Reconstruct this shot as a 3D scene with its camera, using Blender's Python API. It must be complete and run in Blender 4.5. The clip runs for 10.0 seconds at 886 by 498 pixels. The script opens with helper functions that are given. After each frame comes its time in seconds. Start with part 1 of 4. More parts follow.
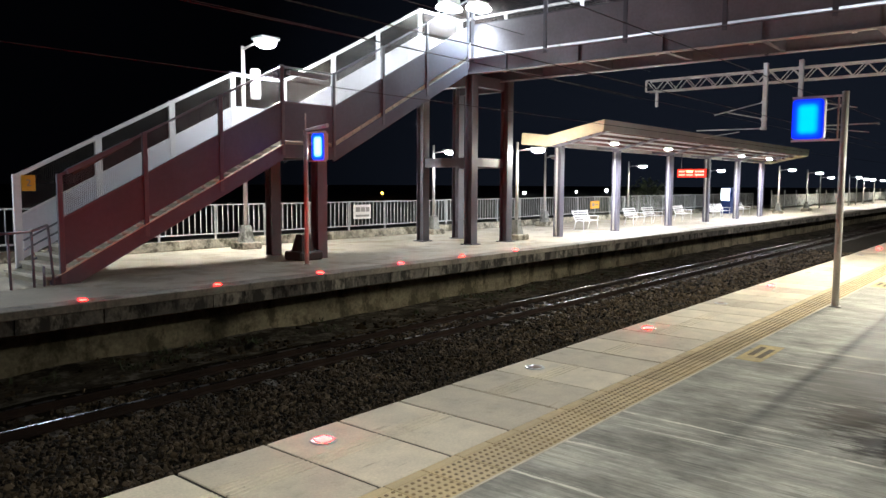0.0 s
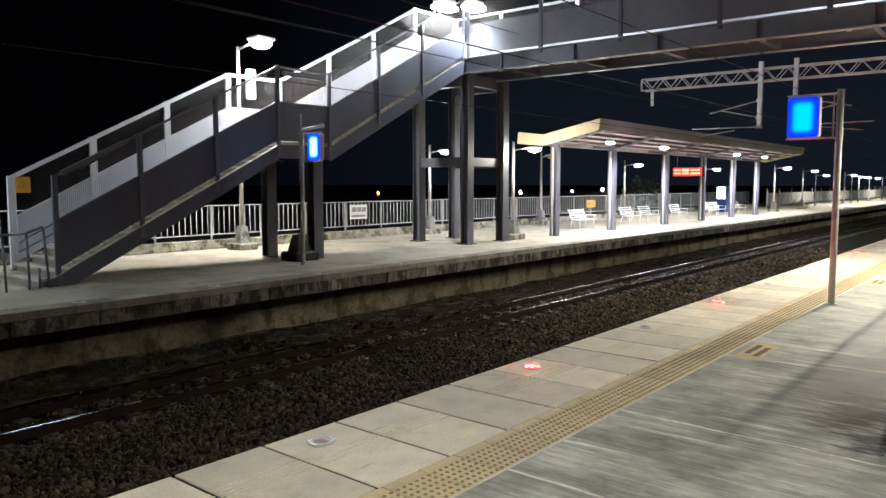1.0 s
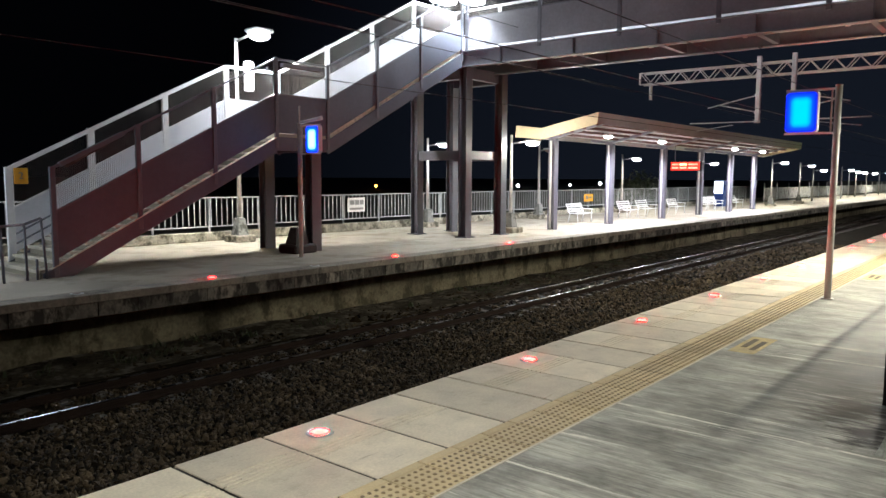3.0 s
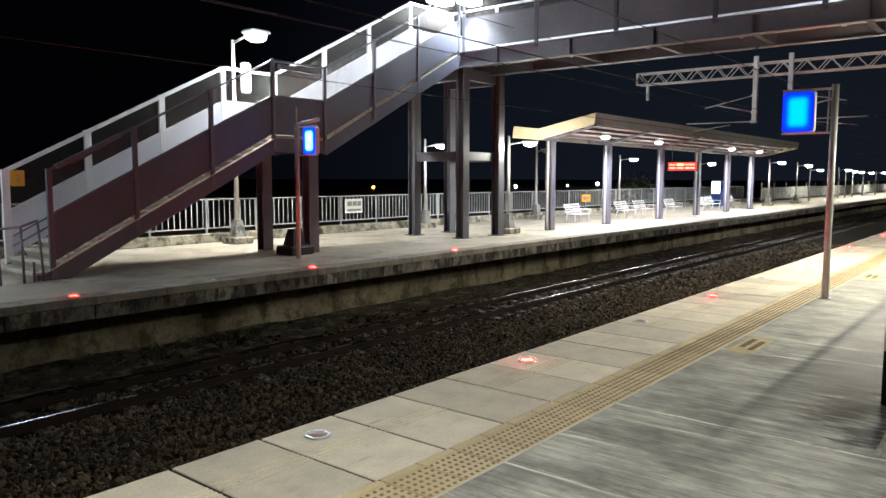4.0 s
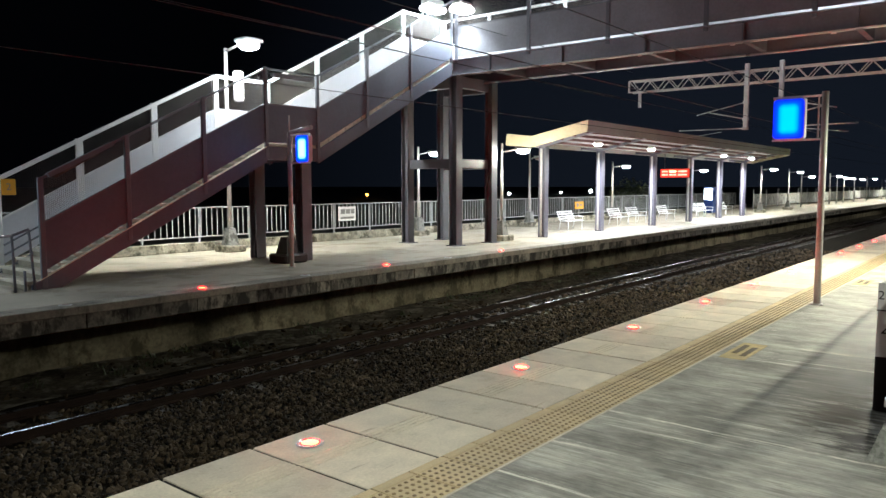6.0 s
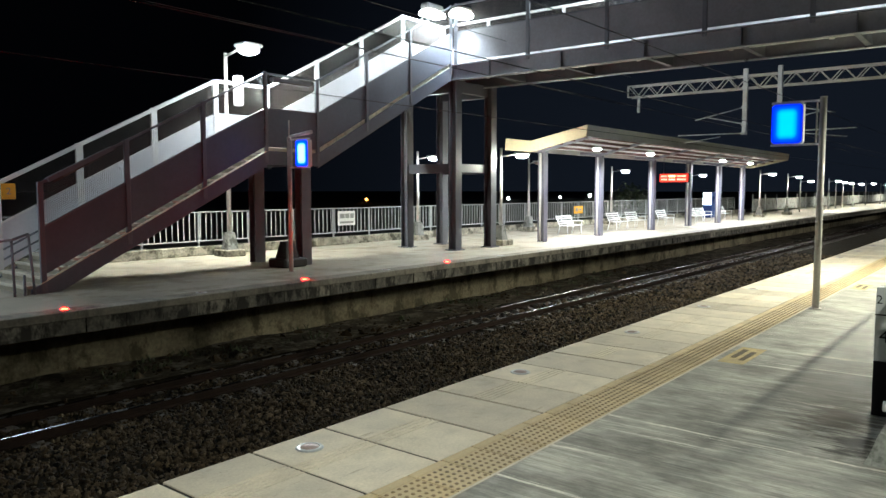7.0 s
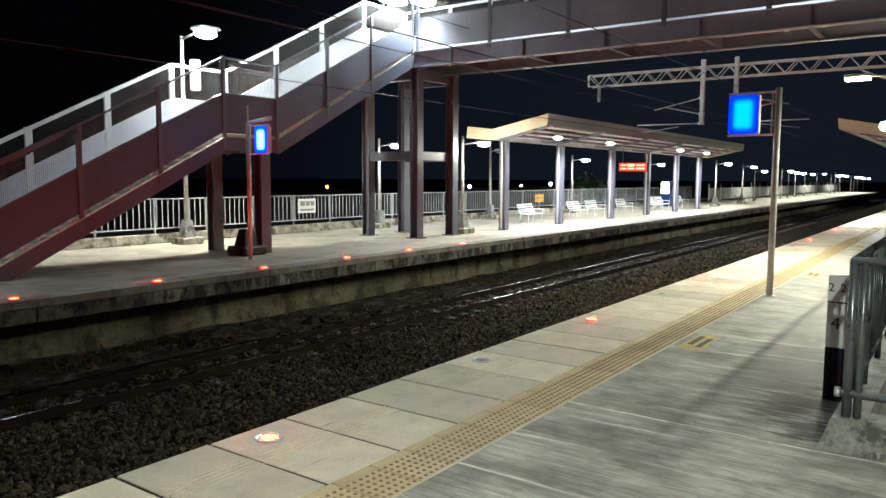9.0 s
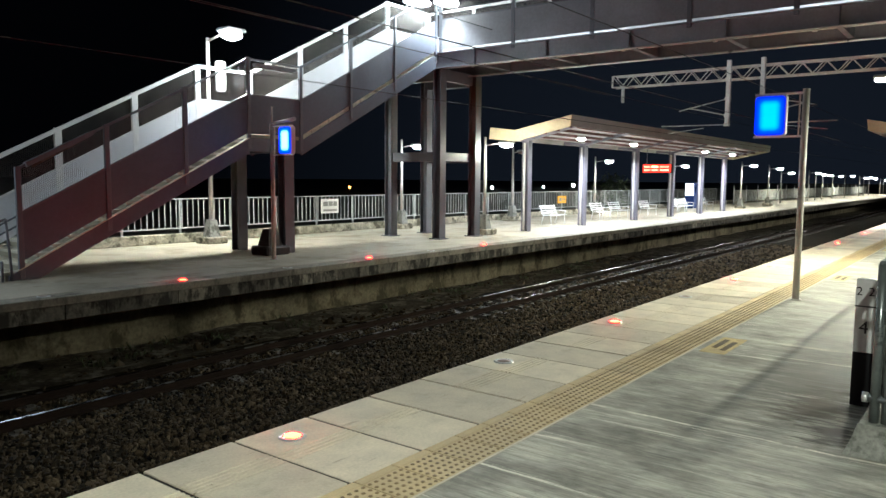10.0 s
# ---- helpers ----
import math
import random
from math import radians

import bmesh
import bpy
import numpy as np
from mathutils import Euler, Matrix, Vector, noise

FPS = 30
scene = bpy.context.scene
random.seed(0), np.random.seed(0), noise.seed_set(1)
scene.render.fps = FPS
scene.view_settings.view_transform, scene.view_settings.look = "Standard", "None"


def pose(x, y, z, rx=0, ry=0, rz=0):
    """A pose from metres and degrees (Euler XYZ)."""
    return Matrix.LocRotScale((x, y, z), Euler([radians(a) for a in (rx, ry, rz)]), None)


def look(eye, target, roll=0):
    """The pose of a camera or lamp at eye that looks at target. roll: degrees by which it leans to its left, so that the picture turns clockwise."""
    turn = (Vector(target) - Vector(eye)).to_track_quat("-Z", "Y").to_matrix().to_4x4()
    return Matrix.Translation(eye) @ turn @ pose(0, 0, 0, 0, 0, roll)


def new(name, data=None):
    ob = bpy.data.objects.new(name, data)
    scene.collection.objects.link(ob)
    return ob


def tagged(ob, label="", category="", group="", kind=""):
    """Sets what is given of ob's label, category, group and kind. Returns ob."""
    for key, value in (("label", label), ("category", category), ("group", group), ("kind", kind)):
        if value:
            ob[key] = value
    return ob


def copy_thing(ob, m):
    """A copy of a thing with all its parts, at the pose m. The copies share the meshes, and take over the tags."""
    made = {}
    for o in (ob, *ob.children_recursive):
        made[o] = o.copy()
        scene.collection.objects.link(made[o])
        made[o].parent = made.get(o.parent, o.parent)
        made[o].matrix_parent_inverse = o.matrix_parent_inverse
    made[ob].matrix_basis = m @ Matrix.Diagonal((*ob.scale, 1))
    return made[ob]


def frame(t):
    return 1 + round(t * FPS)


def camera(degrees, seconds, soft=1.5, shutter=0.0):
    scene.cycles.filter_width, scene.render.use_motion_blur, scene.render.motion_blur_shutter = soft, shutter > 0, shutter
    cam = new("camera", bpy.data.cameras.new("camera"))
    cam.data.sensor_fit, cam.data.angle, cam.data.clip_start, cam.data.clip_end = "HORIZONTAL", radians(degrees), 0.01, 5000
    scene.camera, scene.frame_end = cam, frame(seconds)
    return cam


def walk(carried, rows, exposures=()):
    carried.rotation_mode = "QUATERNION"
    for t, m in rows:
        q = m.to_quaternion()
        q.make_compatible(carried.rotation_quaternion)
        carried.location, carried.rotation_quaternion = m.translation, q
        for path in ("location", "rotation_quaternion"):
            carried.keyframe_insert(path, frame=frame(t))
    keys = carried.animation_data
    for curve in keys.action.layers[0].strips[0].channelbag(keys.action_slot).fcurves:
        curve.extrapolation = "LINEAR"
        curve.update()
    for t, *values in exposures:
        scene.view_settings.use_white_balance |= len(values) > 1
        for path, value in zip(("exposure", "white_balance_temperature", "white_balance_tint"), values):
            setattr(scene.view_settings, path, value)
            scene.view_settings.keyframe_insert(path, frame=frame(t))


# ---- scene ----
cam = camera(62.0, 10.0)

# seconds, east, north, yaw from the track's line, pitch, roll; the lens is 2.13 m above the platform
PATH_ROWS = [
    (0, 0.011, 0.022, 39.71, -5.05, 0.29),
    (0.5, -0.002, 0.020, 39.56, -5.05, 0.32),
    (1, 0.016, 0.030, 39.43, -5.07, 0.02),
    (1.5, -0.008, 0.037, 39.26, -5.57, 0.56),
    (2, 0.011, 0.029, 39.68, -5.74, 0.35),
    (2.5, -0.013, 0.025, 39.37, -5.64, 0.42),
    (4, -0.003, 0.033, 39.04, -5.52, 0.11),
    (4.5, -0.022, 0.022, 38.89, -5.42, 0.13),
    (5, -0.027, 0.028, 38.61, -5.40, 0.30),
    (5.5, 0.010, 0.024, 38.51, -5.18, 0.02),
    (7, -0.007, 0.010, 38.51, -4.59, -0.04),
    (7.5, -0.080, -0.030, 36.94, -4.30, -0.01),
    (8, -0.006, -0.001, 33.95, -4.82, -0.06),
    (8.5, 0.018, 0.023, 34.32, -5.01, -0.09),
    (9, 0.023, 0.040, 35.50, -5.52, 0.28),
    (9.5, 0.021, 0.039, 36.49, -5.47, 0.28),
    (10, 0.008, 0.038, 37.20, -5.46, 0.46),
]
EYE_HEIGHT = 2.13


def view(east, north, yaw, pitch, roll):
    y, p = radians(yaw), radians(pitch)
    eye = Vector((east, north, EYE_HEIGHT))
    way = Vector((math.cos(p) * math.cos(y), math.cos(p) * math.sin(y), math.sin(p)))
    return look(eye, eye + way, roll)


walk(cam, [(r[0], view(*r[1:])) for r in PATH_ROWS], [(0.0, 0.0, 6450, 9), (5.0, 0.0, 6400, 6), (7.0, 0.0, 6350, 1), (10.0, 0.0, 6350, 0)])

# ---- world, exposure and the lamps' light ----
scene.view_settings.exposure = 0.0
world = bpy.data.worlds.new("night_sky")
scene.world = world
world.use_nodes = True
wn, wl = world.node_tree.nodes, world.node_tree.links
sky_way = wn.new("ShaderNodeTexCoord").outputs["Generated"]
toward = wn.new("ShaderNodeVectorMath")           # sky lifted toward the east, standing in for glare haze
toward.operation = "DOT_PRODUCT"
toward.inputs[1].default_value = (0.97, 0.2, -0.1)
wl.new(sky_way, toward.inputs[0])
sky_ramp = wn.new("ShaderNodeValToRGB")
sky_ramp.color_ramp.elements[0].position, sky_ramp.color_ramp.elements[0].color = 0.7, (0.0005, 0.0006, 0.001, 1)
sky_ramp.color_ramp.elements[1].position, sky_ramp.color_ramp.elements[1].color = 1.0, (0.0068, 0.0092, 0.0155, 1)
wl.new(toward.outputs["Value"], sky_ramp.inputs["Fac"])
wl.new(sky_ramp.outputs["Color"], wn["Background"].inputs["Color"])
wn["Background"].inputs["Strength"].default_value = 1.0


def bulb(name, place, watts, colour=(1, 1, 1), radius=0.12):
    lamp = bpy.data.lights.new(name, "POINT")
    lamp.energy, lamp.color, lamp.shadow_soft_size = watts, colour, radius
    ob = new(name, lamp)
    ob.location = place
    return ob


def down_spot(name, place, watts, colour=(1, 1, 1), spread=150, target=None, radius=0.1):
    lamp = bpy.data.lights.new(name, "SPOT")
    lamp.energy, lamp.color, lamp.shadow_soft_size = watts, colour, radius
    lamp.spot_size, lamp.spot_blend = radians(spread), 0.4
    ob = new(name, lamp)
    ob.matrix_world = look(place, target or (place[0], place[1] + 0.001, 0))
    return ob


COOL, WARM = (0.86, 0.92, 1.0), (1.0, 0.95, 0.81)
SHELTER_LAMPS = [(28.7, 14.5), (34.3, 14.5), (45.0, 14.5), (50.5, 14.5)]
down_spot("light_near_platform", (16.4, -2.07, 4.8), 4000, WARM, 165, radius=0.1)
down_spot("light_near_platform", (0.5, -1.0, 4.72), 1750, (1.0, 0.985, 0.92), 148)
down_spot("light_near_mast", (21.0, 2.45, 4.42), 2600, WARM, 165)
down_spot("light_stair_flood", (14.35, 19.15, 6.25), 3800, (1, 0.98, 0.93), 165, radius=0.25)
# Added fill above the landing, no lamp there; it brightens the white panels.
bulb("light_stair_head", (13.2, 17.45, 5.95), 950, COOL, 0.2)
bulb("light_tower_flood", (21.4, 17.4, 8.2), 520, COOL, 0.2)
down_spot("light_tower_flood", (20.2, 15.3, 7.75), 1200, COOL, 140, (14.5, 14.8, 0), 0.15)
for sx, sy in SHELTER_LAMPS:
    down_spot("light_shelter", (sx, sy, 3.7), 2100, (0.88, 0.9, 1.0), 168)
bulb("light_platform", (1.5, 17.6, 3.2), 640, (0.72, 0.82, 1.0), 0.15)
# Added light on the deck, so the lining shows bright through the gap.
for ly in (11.3, 4.4):
    bulb("light_bridge", (21.7, ly, 8.75), 420, COOL, 0.15)
bulb("light_platform", (23.9, 19.5, 3.25), 300, COOL, 0.12)
bulb("light_platform", (23.6, 15.0, 3.25), 520, WARM, 0.12)
for lx, ly, watts in ((42.0, 19.2, 900), (59.8, 15.5, 1300), (68.1, 15.5, 1300), (82.0, 16.0, 2400), (98.0, 16.0, 2400), (118.0, 16.0, 3200), (140.0, 16.0, 3600)):
    down_spot("light_platform", (lx, ly, 3.1), watts, (1.0, 0.96, 0.88), 165)
# Added near-side fill for the far wall; the last two have no lamp.
for lx in (41.5, 50.0, 68.0, 95.0):
    down_spot("light_near_shelter", (lx, 3.15, 3.65), 1900, (1.0, 0.95, 0.9), 168)


# ---- materials ----
def tree(name):
    m = bpy.data.materials.new(name)
    m.use_nodes = True
    return m, m.node_tree.nodes, m.node_tree.links, m.node_tree.nodes["Principled BSDF"]


def noise_node(n, l, coord, scale, detail=6, stretch=None, rough=0.6):
    tex = n.new("ShaderNodeTexNoise")
    tex.inputs["Scale"].default_value, tex.inputs["Detail"].default_value, tex.inputs["Roughness"].default_value = scale, detail, rough
    if stretch:
        mp = n.new("ShaderNodeMapping")
        mp.inputs["Scale"].default_value = stretch
        l.new(coord, mp.inputs["Vector"])
        coord = mp.outputs["Vector"]
    l.new(coord, tex.inputs["Vector"])
    return tex.outputs["Fac"]


def ramp(n, l, fac, stops):
    r = n.new("ShaderNodeValToRGB")
    r.color_ramp.elements[0].position, r.color_ramp.elements[0].color = stops[0][0], (*stops[0][1], 1)
    r.color_ramp.elements[1].position, r.color_ramp.elements[1].color = stops[-1][0], (*stops[-1][1], 1)
    for pos, col in stops[1:-1]:
        e = r.color_ramp.elements.new(pos)
        e.color = (*col, 1)
    l.new(fac, r.inputs["Fac"])
    return r.outputs["Color"]


def mix(n, l, kind, fac, a, b):
    m = n.new("ShaderNodeMix")
    m.data_type, m.blend_type = "RGBA", kind
    if isinstance(fac, (int, float)):
        m.inputs[0].default_value = fac
    else:
        l.new(fac, m.inputs[0])
    for value, slot in ((a, m.inputs[6]), (b, m.inputs[7])):
        if isinstance(value, tuple):
            slot.default_value = (*value, 1)
        else:
            l.new(value, slot)
    return m.outputs[2]


def surface(name, base, rough=0.7, metal=0.0, grain=40.0, patch=1.5, spread=0.35, bump=0.2, dirt=0.0, dirt_colour=(0.05, 0.045, 0.035),
            stretch=None, patch_stretch=None, vary=0.0, island=0.0, dirt_scale=0.8, gloss_spread=0.15, shine=0.5, dirt_from=0.52, streaks=None):
    """Two scales of noise in the colour, stains, relief, and a gloss that wavers."""
    m, n, l, b = tree(name)
    coord = n.new("ShaderNodeNewGeometry").outputs["Position"]
    fine, broad = noise_node(n, l, coord, grain, 4, stretch), noise_node(n, l, coord, patch, 7, patch_stretch)
    low, high = tuple(c * (1 - spread) for c in base), tuple(min(1, c * (1 + spread)) for c in base)
    colour = ramp(n, l, broad, [(0.3, low), (0.7, high)])
    speck = ramp(n, l, fine, [(0.3, (1 - spread * 0.8,) * 3), (0.7, (1 + spread * 0.3,) * 3)])
    colour = mix(n, l, "MULTIPLY", 1.0, colour, speck)
    if dirt:
        mask = ramp(n, l, noise_node(n, l, coord, dirt_scale, 9, patch_stretch, 0.7), [(dirt_from, (0, 0, 0)), (dirt_from + (0.2 if dirt_from > 0.5 else 0.1), (dirt,) * 3)])
        colour = mix(n, l, "MIX", mask, colour, dirt_colour)
    if streaks:
        for scale, run, start, amount, tone in streaks:
            mask = ramp(n, l, noise_node(n, l, coord, scale, 3, run, 0.6), [(start, (0, 0, 0)), (start + 0.06, (amount,) * 3)])
            colour = mix(n, l, "MIX", mask, colour, tone)
    if vary:
        info = n.new("ShaderNodeObjectInfo").outputs["Random"]
        colour = mix(n, l, "MULTIPLY", 1.0, colour, ramp(n, l, info, [(0.0, (1 - vary,) * 3), (1.0, (1 + vary * 0.4,) * 3)]))
    if island:
        info = n.new("ShaderNodeNewGeometry").outputs["Random Per Island"]
        colour = mix(n, l, "MULTIPLY", 1.0, colour, ramp(n, l, info, [(0.0, (1 - island, 1 - island, 1 - island)), (0.5, (1, 0.92, 0.82)), (1.0, (1 + island, 1 + island, 1 + island))]))
    l.new(colour, b.inputs["Base Color"])
    gloss = ramp(n, l, broad, [(0.3, (max(0.03, rough - gloss_spread),) * 3), (0.7, (min(1, rough + gloss_spread),) * 3)])
    l.new(gloss, b.inputs["Roughness"])
    b.inputs["Metallic"].default_value = metal
    b.inputs["Specular IOR Level"].default_value = shine
    if bump:
        bp = n.new("ShaderNodeBump")
        bp.inputs["Strength"].default_value, bp.inputs["Distance"].default_value = bump, 0.01
        l.new(fine, bp.inputs["Height"])
        l.new(bp.outputs["Normal"], b.inputs["Normal"])
    return m


def glow(name, colour, strength, base=(0.8, 0.8, 0.8)):
    m, n, l, b = tree(name)
    b.inputs["Base Color"].default_value = (*base, 1)
    b.inputs["Emission Color"].default_value = (*colour, 1)
    b.inputs["Emission Strength"].default_value = strength
    return m


def sign_glow(name, strength, core=(0.0, 0.42, 1.0)):
    """A back-lit acrylic face: its tubes make the middle cyan, the rim stays deep blue."""
    m, n, l, b = tree(name)
    grad = n.new("ShaderNodeTexCoord").outputs["Generated"]
    sep = n.new("ShaderNodeSeparateXYZ")
    l.new(grad, sep.inputs[0])

    def hump(value, soft):
        a = n.new("ShaderNodeMath"); a.operation = "SUBTRACT"; a.inputs[1].default_value = 0.5
        l.new(value, a.inputs[0])
        c = n.new("ShaderNodeMath"); c.operation = "ABSOLUTE"
        l.new(a.outputs[0], c.inputs[0])
        r = n.new("ShaderNodeMapRange")
        r.inputs[1].default_value, r.inputs[2].default_value, r.inputs[3].default_value, r.inputs[4].default_value = 0.5, 0.5 - soft, 0, 1
        r.interpolation_type = "SMOOTHSTEP"
        l.new(c.outputs[0], r.inputs[0])
        return r.outputs[0]
    p = n.new("ShaderNodeMath"); p.operation = "MULTIPLY"
    l.new(hump(sep.outputs[1], 0.36), p.inputs[0])
    l.new(hump(sep.outputs[2], 0.26), p.inputs[1])
    col = ramp(n, l, p.outputs[0], [(0.0, (0.0, 0.012, 0.75)), (0.35, (0.0, 0.07, 1.0)), (0.65, tuple(0.55 * c + 0.45 * d for c, d in zip(core, (0.0, 0.1, 1.0)))), (1.0, core)])
    l.new(col, b.inputs["Emission Color"])
    b.inputs["Emission Strength"].default_value = strength
    b.inputs["Base Color"].default_value = (0.02, 0.08, 0.4, 1)
    b.inputs["Roughness"].default_value = 0.25
    return m


SLAB = surface("pale_concrete_slab", (0.62, 0.555, 0.43), 0.75, grain=45, patch=2.2, spread=0.16, bump=0.25, dirt=0.4, vary=0.24, dirt_colour=(0.2, 0.16, 0.1), dirt_scale=3.1, shine=0.3, dirt_from=0.55,
               streaks=((16, (0.12, 1.2, 1), 0.66, 0.5, (0.24, 0.2, 0.13)), (9, (1, 1, 1), 0.7, 0.8, (0.1, 0.08, 0.05))))


def brushed_floor():
    """Broom-finished concrete: grooves across the platform, pale scuffed lines, a brown stain, darker patches and one
    open joint.
    """
    m, n, l, b = tree("brushed_concrete")
    coord = n.new("ShaderNodeNewGeometry").outputs["Position"]

    def calc(kind, a, c):
        node = n.new("ShaderNodeMath")
        node.operation = kind
        for value, slot in ((a, node.inputs[0]), (c, node.inputs[1])):
            if isinstance(value, (int, float)):
                slot.default_value = value
            else:
                l.new(value, slot)
        return node.outputs[0]
    broad = noise_node(n, l, coord, 1.7, 9, (1.0, 0.65, 1), 0.7)
    colour = ramp(n, l, broad, [(0.34, (0.16, 0.155, 0.13)), (0.5, (0.3, 0.29, 0.25)), (0.64, (0.43, 0.42, 0.36))])
    axes = n.new("ShaderNodeSeparateXYZ")
    l.new(coord, axes.inputs[0])
    rag = noise_node(n, l, coord, 7.0, 7, (1.4, 0.3, 1), 0.7)
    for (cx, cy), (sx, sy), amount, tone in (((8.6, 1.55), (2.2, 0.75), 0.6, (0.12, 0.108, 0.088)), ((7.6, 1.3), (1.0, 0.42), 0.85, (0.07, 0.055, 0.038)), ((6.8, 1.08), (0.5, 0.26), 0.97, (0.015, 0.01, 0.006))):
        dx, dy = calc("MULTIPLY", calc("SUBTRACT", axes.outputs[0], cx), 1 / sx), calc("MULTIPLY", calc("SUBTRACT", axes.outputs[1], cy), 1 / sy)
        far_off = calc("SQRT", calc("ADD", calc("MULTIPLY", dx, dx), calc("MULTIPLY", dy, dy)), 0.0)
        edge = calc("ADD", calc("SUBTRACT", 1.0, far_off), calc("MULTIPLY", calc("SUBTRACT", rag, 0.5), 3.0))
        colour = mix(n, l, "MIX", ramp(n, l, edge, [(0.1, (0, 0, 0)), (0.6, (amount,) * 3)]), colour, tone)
    lines = noise_node(n, l, coord, 13, 8, (1.0, 0.05, 1), 0.75)
    colour = mix(n, l, "MULTIPLY", 1.0, colour, ramp(n, l, lines, [(0.32, (0.66,) * 3), (0.5, (0.98,) * 3), (0.7, (1.4,) * 3)]))
    fine = noise_node(n, l, coord, 70, 4, (1.0, 0.06, 1), 0.6)
    colour = mix(n, l, "MULTIPLY", 1.0, colour, ramp(n, l, fine, [(0.3, (0.72,) * 3), (0.7, (1.25,) * 3)]))
    pale = noise_node(n, l, coord, 6.0, 9, (1.0, 0.035, 1), 0.78)
    where = ramp(n, l, noise_node(n, l, coord, 1.3, 5, (1.0, 0.6, 1), 0.6), [(0.38, (0.1,) * 3), (0.58, (1, 1, 1))])
    scuff = mix(n, l, "MULTIPLY", 1.0, ramp(n, l, pale, [(0.585, (0, 0, 0)), (0.615, (0.9,) * 3)]), where)
    colour = mix(n, l, "MIX", scuff, colour, (0.72, 0.68, 0.58))
    wander = calc("MULTIPLY", calc("SUBTRACT", noise_node(n, l, coord, 1.6, 5, None, 0.6), 0.5), 0.14)
    off = calc("ABSOLUTE", calc("ADD", calc("SUBTRACT", axes.outputs[0], 6.33), wander), 0.0)
    crack = mix(n, l, "MULTIPLY", 1.0, ramp(n, l, off, [(0.008, (0.9,) * 3), (0.026, (0, 0, 0))]), ramp(n, l, noise_node(n, l, coord, 3.5, 6, None, 0.7), [(0.4, (0.15,) * 3), (0.55, (1, 1, 1))]))
    colour = mix(n, l, "MIX", crack, colour, (0.75, 0.71, 0.6))
    speck = noise_node(n, l, coord, 26, 3, None, 0.5)
    colour = mix(n, l, "MIX", ramp(n, l, speck, [(0.68, (0, 0, 0)), (0.74, (0.5,) * 3)]), colour, (0.1, 0.095, 0.08))
    l.new(colour, b.inputs["Base Color"])
    l.new(ramp(n, l, broad, [(0.3, (0.5,) * 3), (0.7, (0.8,) * 3)]), b.inputs["Roughness"])
    b.inputs["Specular IOR Level"].default_value = 0.12
    bp = n.new("ShaderNodeBump")
    bp.inputs["Strength"].default_value, bp.inputs["Distance"].default_value = 0.4, 0.008
    l.new(lines, bp.inputs["Height"])
    l.new(bp.outputs["Normal"], b.inputs["Normal"])
    return m


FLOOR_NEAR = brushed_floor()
TACTILE = surface("tan_tactile_tile", (0.52, 0.41, 0.225), 0.7, grain=60, patch=1.2, spread=0.18, bump=0.1, vary=0.15, dirt=0.3, dirt_colour=(0.2, 0.13, 0.06))
DOME = surface("worn_tactile_dome", (0.2, 0.14, 0.065), 0.6, grain=60, patch=2, spread=0.3, bump=0.1)
YELLOW_MARK = surface("worn_yellow_tile", (0.46, 0.35, 0.15), 0.7, grain=50, patch=4, spread=0.3, dirt=0.6, dirt_colour=(0.12, 0.09, 0.05), dirt_scale=5)
DARK_GROOVE = surface("dark_slot", (0.09, 0.065, 0.03), 0.8, spread=0.3)
FLOOR_FAR = surface("worn_platform_concrete", (0.44, 0.395, 0.31), 0.75, grain=30, patch=0.6, spread=0.22, bump=0.15, dirt=0.55, dirt_colour=(0.18, 0.15, 0.1), dirt_scale=0.8, dirt_from=0.5)
EDGE = surface("stained_edge_concrete", (0.26, 0.235, 0.19), 0.85, grain=20, patch=1.2, spread=0.35, bump=0.4, dirt=0.95, dirt_colour=(0.025, 0.022, 0.018), patch_stretch=(1.4, 1, 0.6), dirt_scale=1.7)
EDGE_BLOCK = surface("mossy_edge_block", (0.22, 0.2, 0.165), 0.9, grain=20, patch=1.6, spread=0.45, bump=0.4, dirt=0.95, dirt_colour=(0.02, 0.018, 0.014), patch_stretch=(1.2, 1, 0.6), vary=0.6, dirt_scale=2.2, dirt_from=0.46, streaks=((4, (1.0, 1, 0.35), 0.58, 0.7, (0.025, 0.022, 0.018)), (5, (1.0, 1, 0.3), 0.66, 0.4, (0.4, 0.37, 0.31))))
WALL_OLD = surface("old_retaining_wall", (0.18, 0.155, 0.105), 0.95, grain=15, patch=0.8, spread=0.45, bump=0.3, dirt=0.85, dirt_colour=(0.04, 0.034, 0.02), dirt_scale=1.3, patch_stretch=(1.0, 1, 0.7), shine=0.1, dirt_from=0.5)
# Stairwell concrete: its colour is darkened to stand for the shade inside.
WELL = surface("shade_dark_concrete", (0.075, 0.07, 0.058), 0.9, grain=20, patch=1.3, spread=0.4, bump=0.4, dirt=0.8, dirt_colour=(0.025, 0.024, 0.02))
KERB_NEAR = surface("chipped_green_grey_concrete", (0.2, 0.205, 0.18), 0.85, grain=30, patch=3.5, spread=0.4, bump=0.6, dirt=0.85, dirt_colour=(0.045, 0.047, 0.036), dirt_scale=4.5, dirt_from=0.5,
                    streaks=((9, (1, 1, 0.5), 0.63, 0.6, (0.42, 0.41, 0.35)),))
KERB = surface("mossy_kerb", (0.34, 0.31, 0.24), 0.9, grain=18, patch=3.2, spread=0.5, bump=0.5, dirt=0.9, dirt_colour=(0.05, 0.045, 0.028), dirt_scale=1.8, dirt_from=0.49)
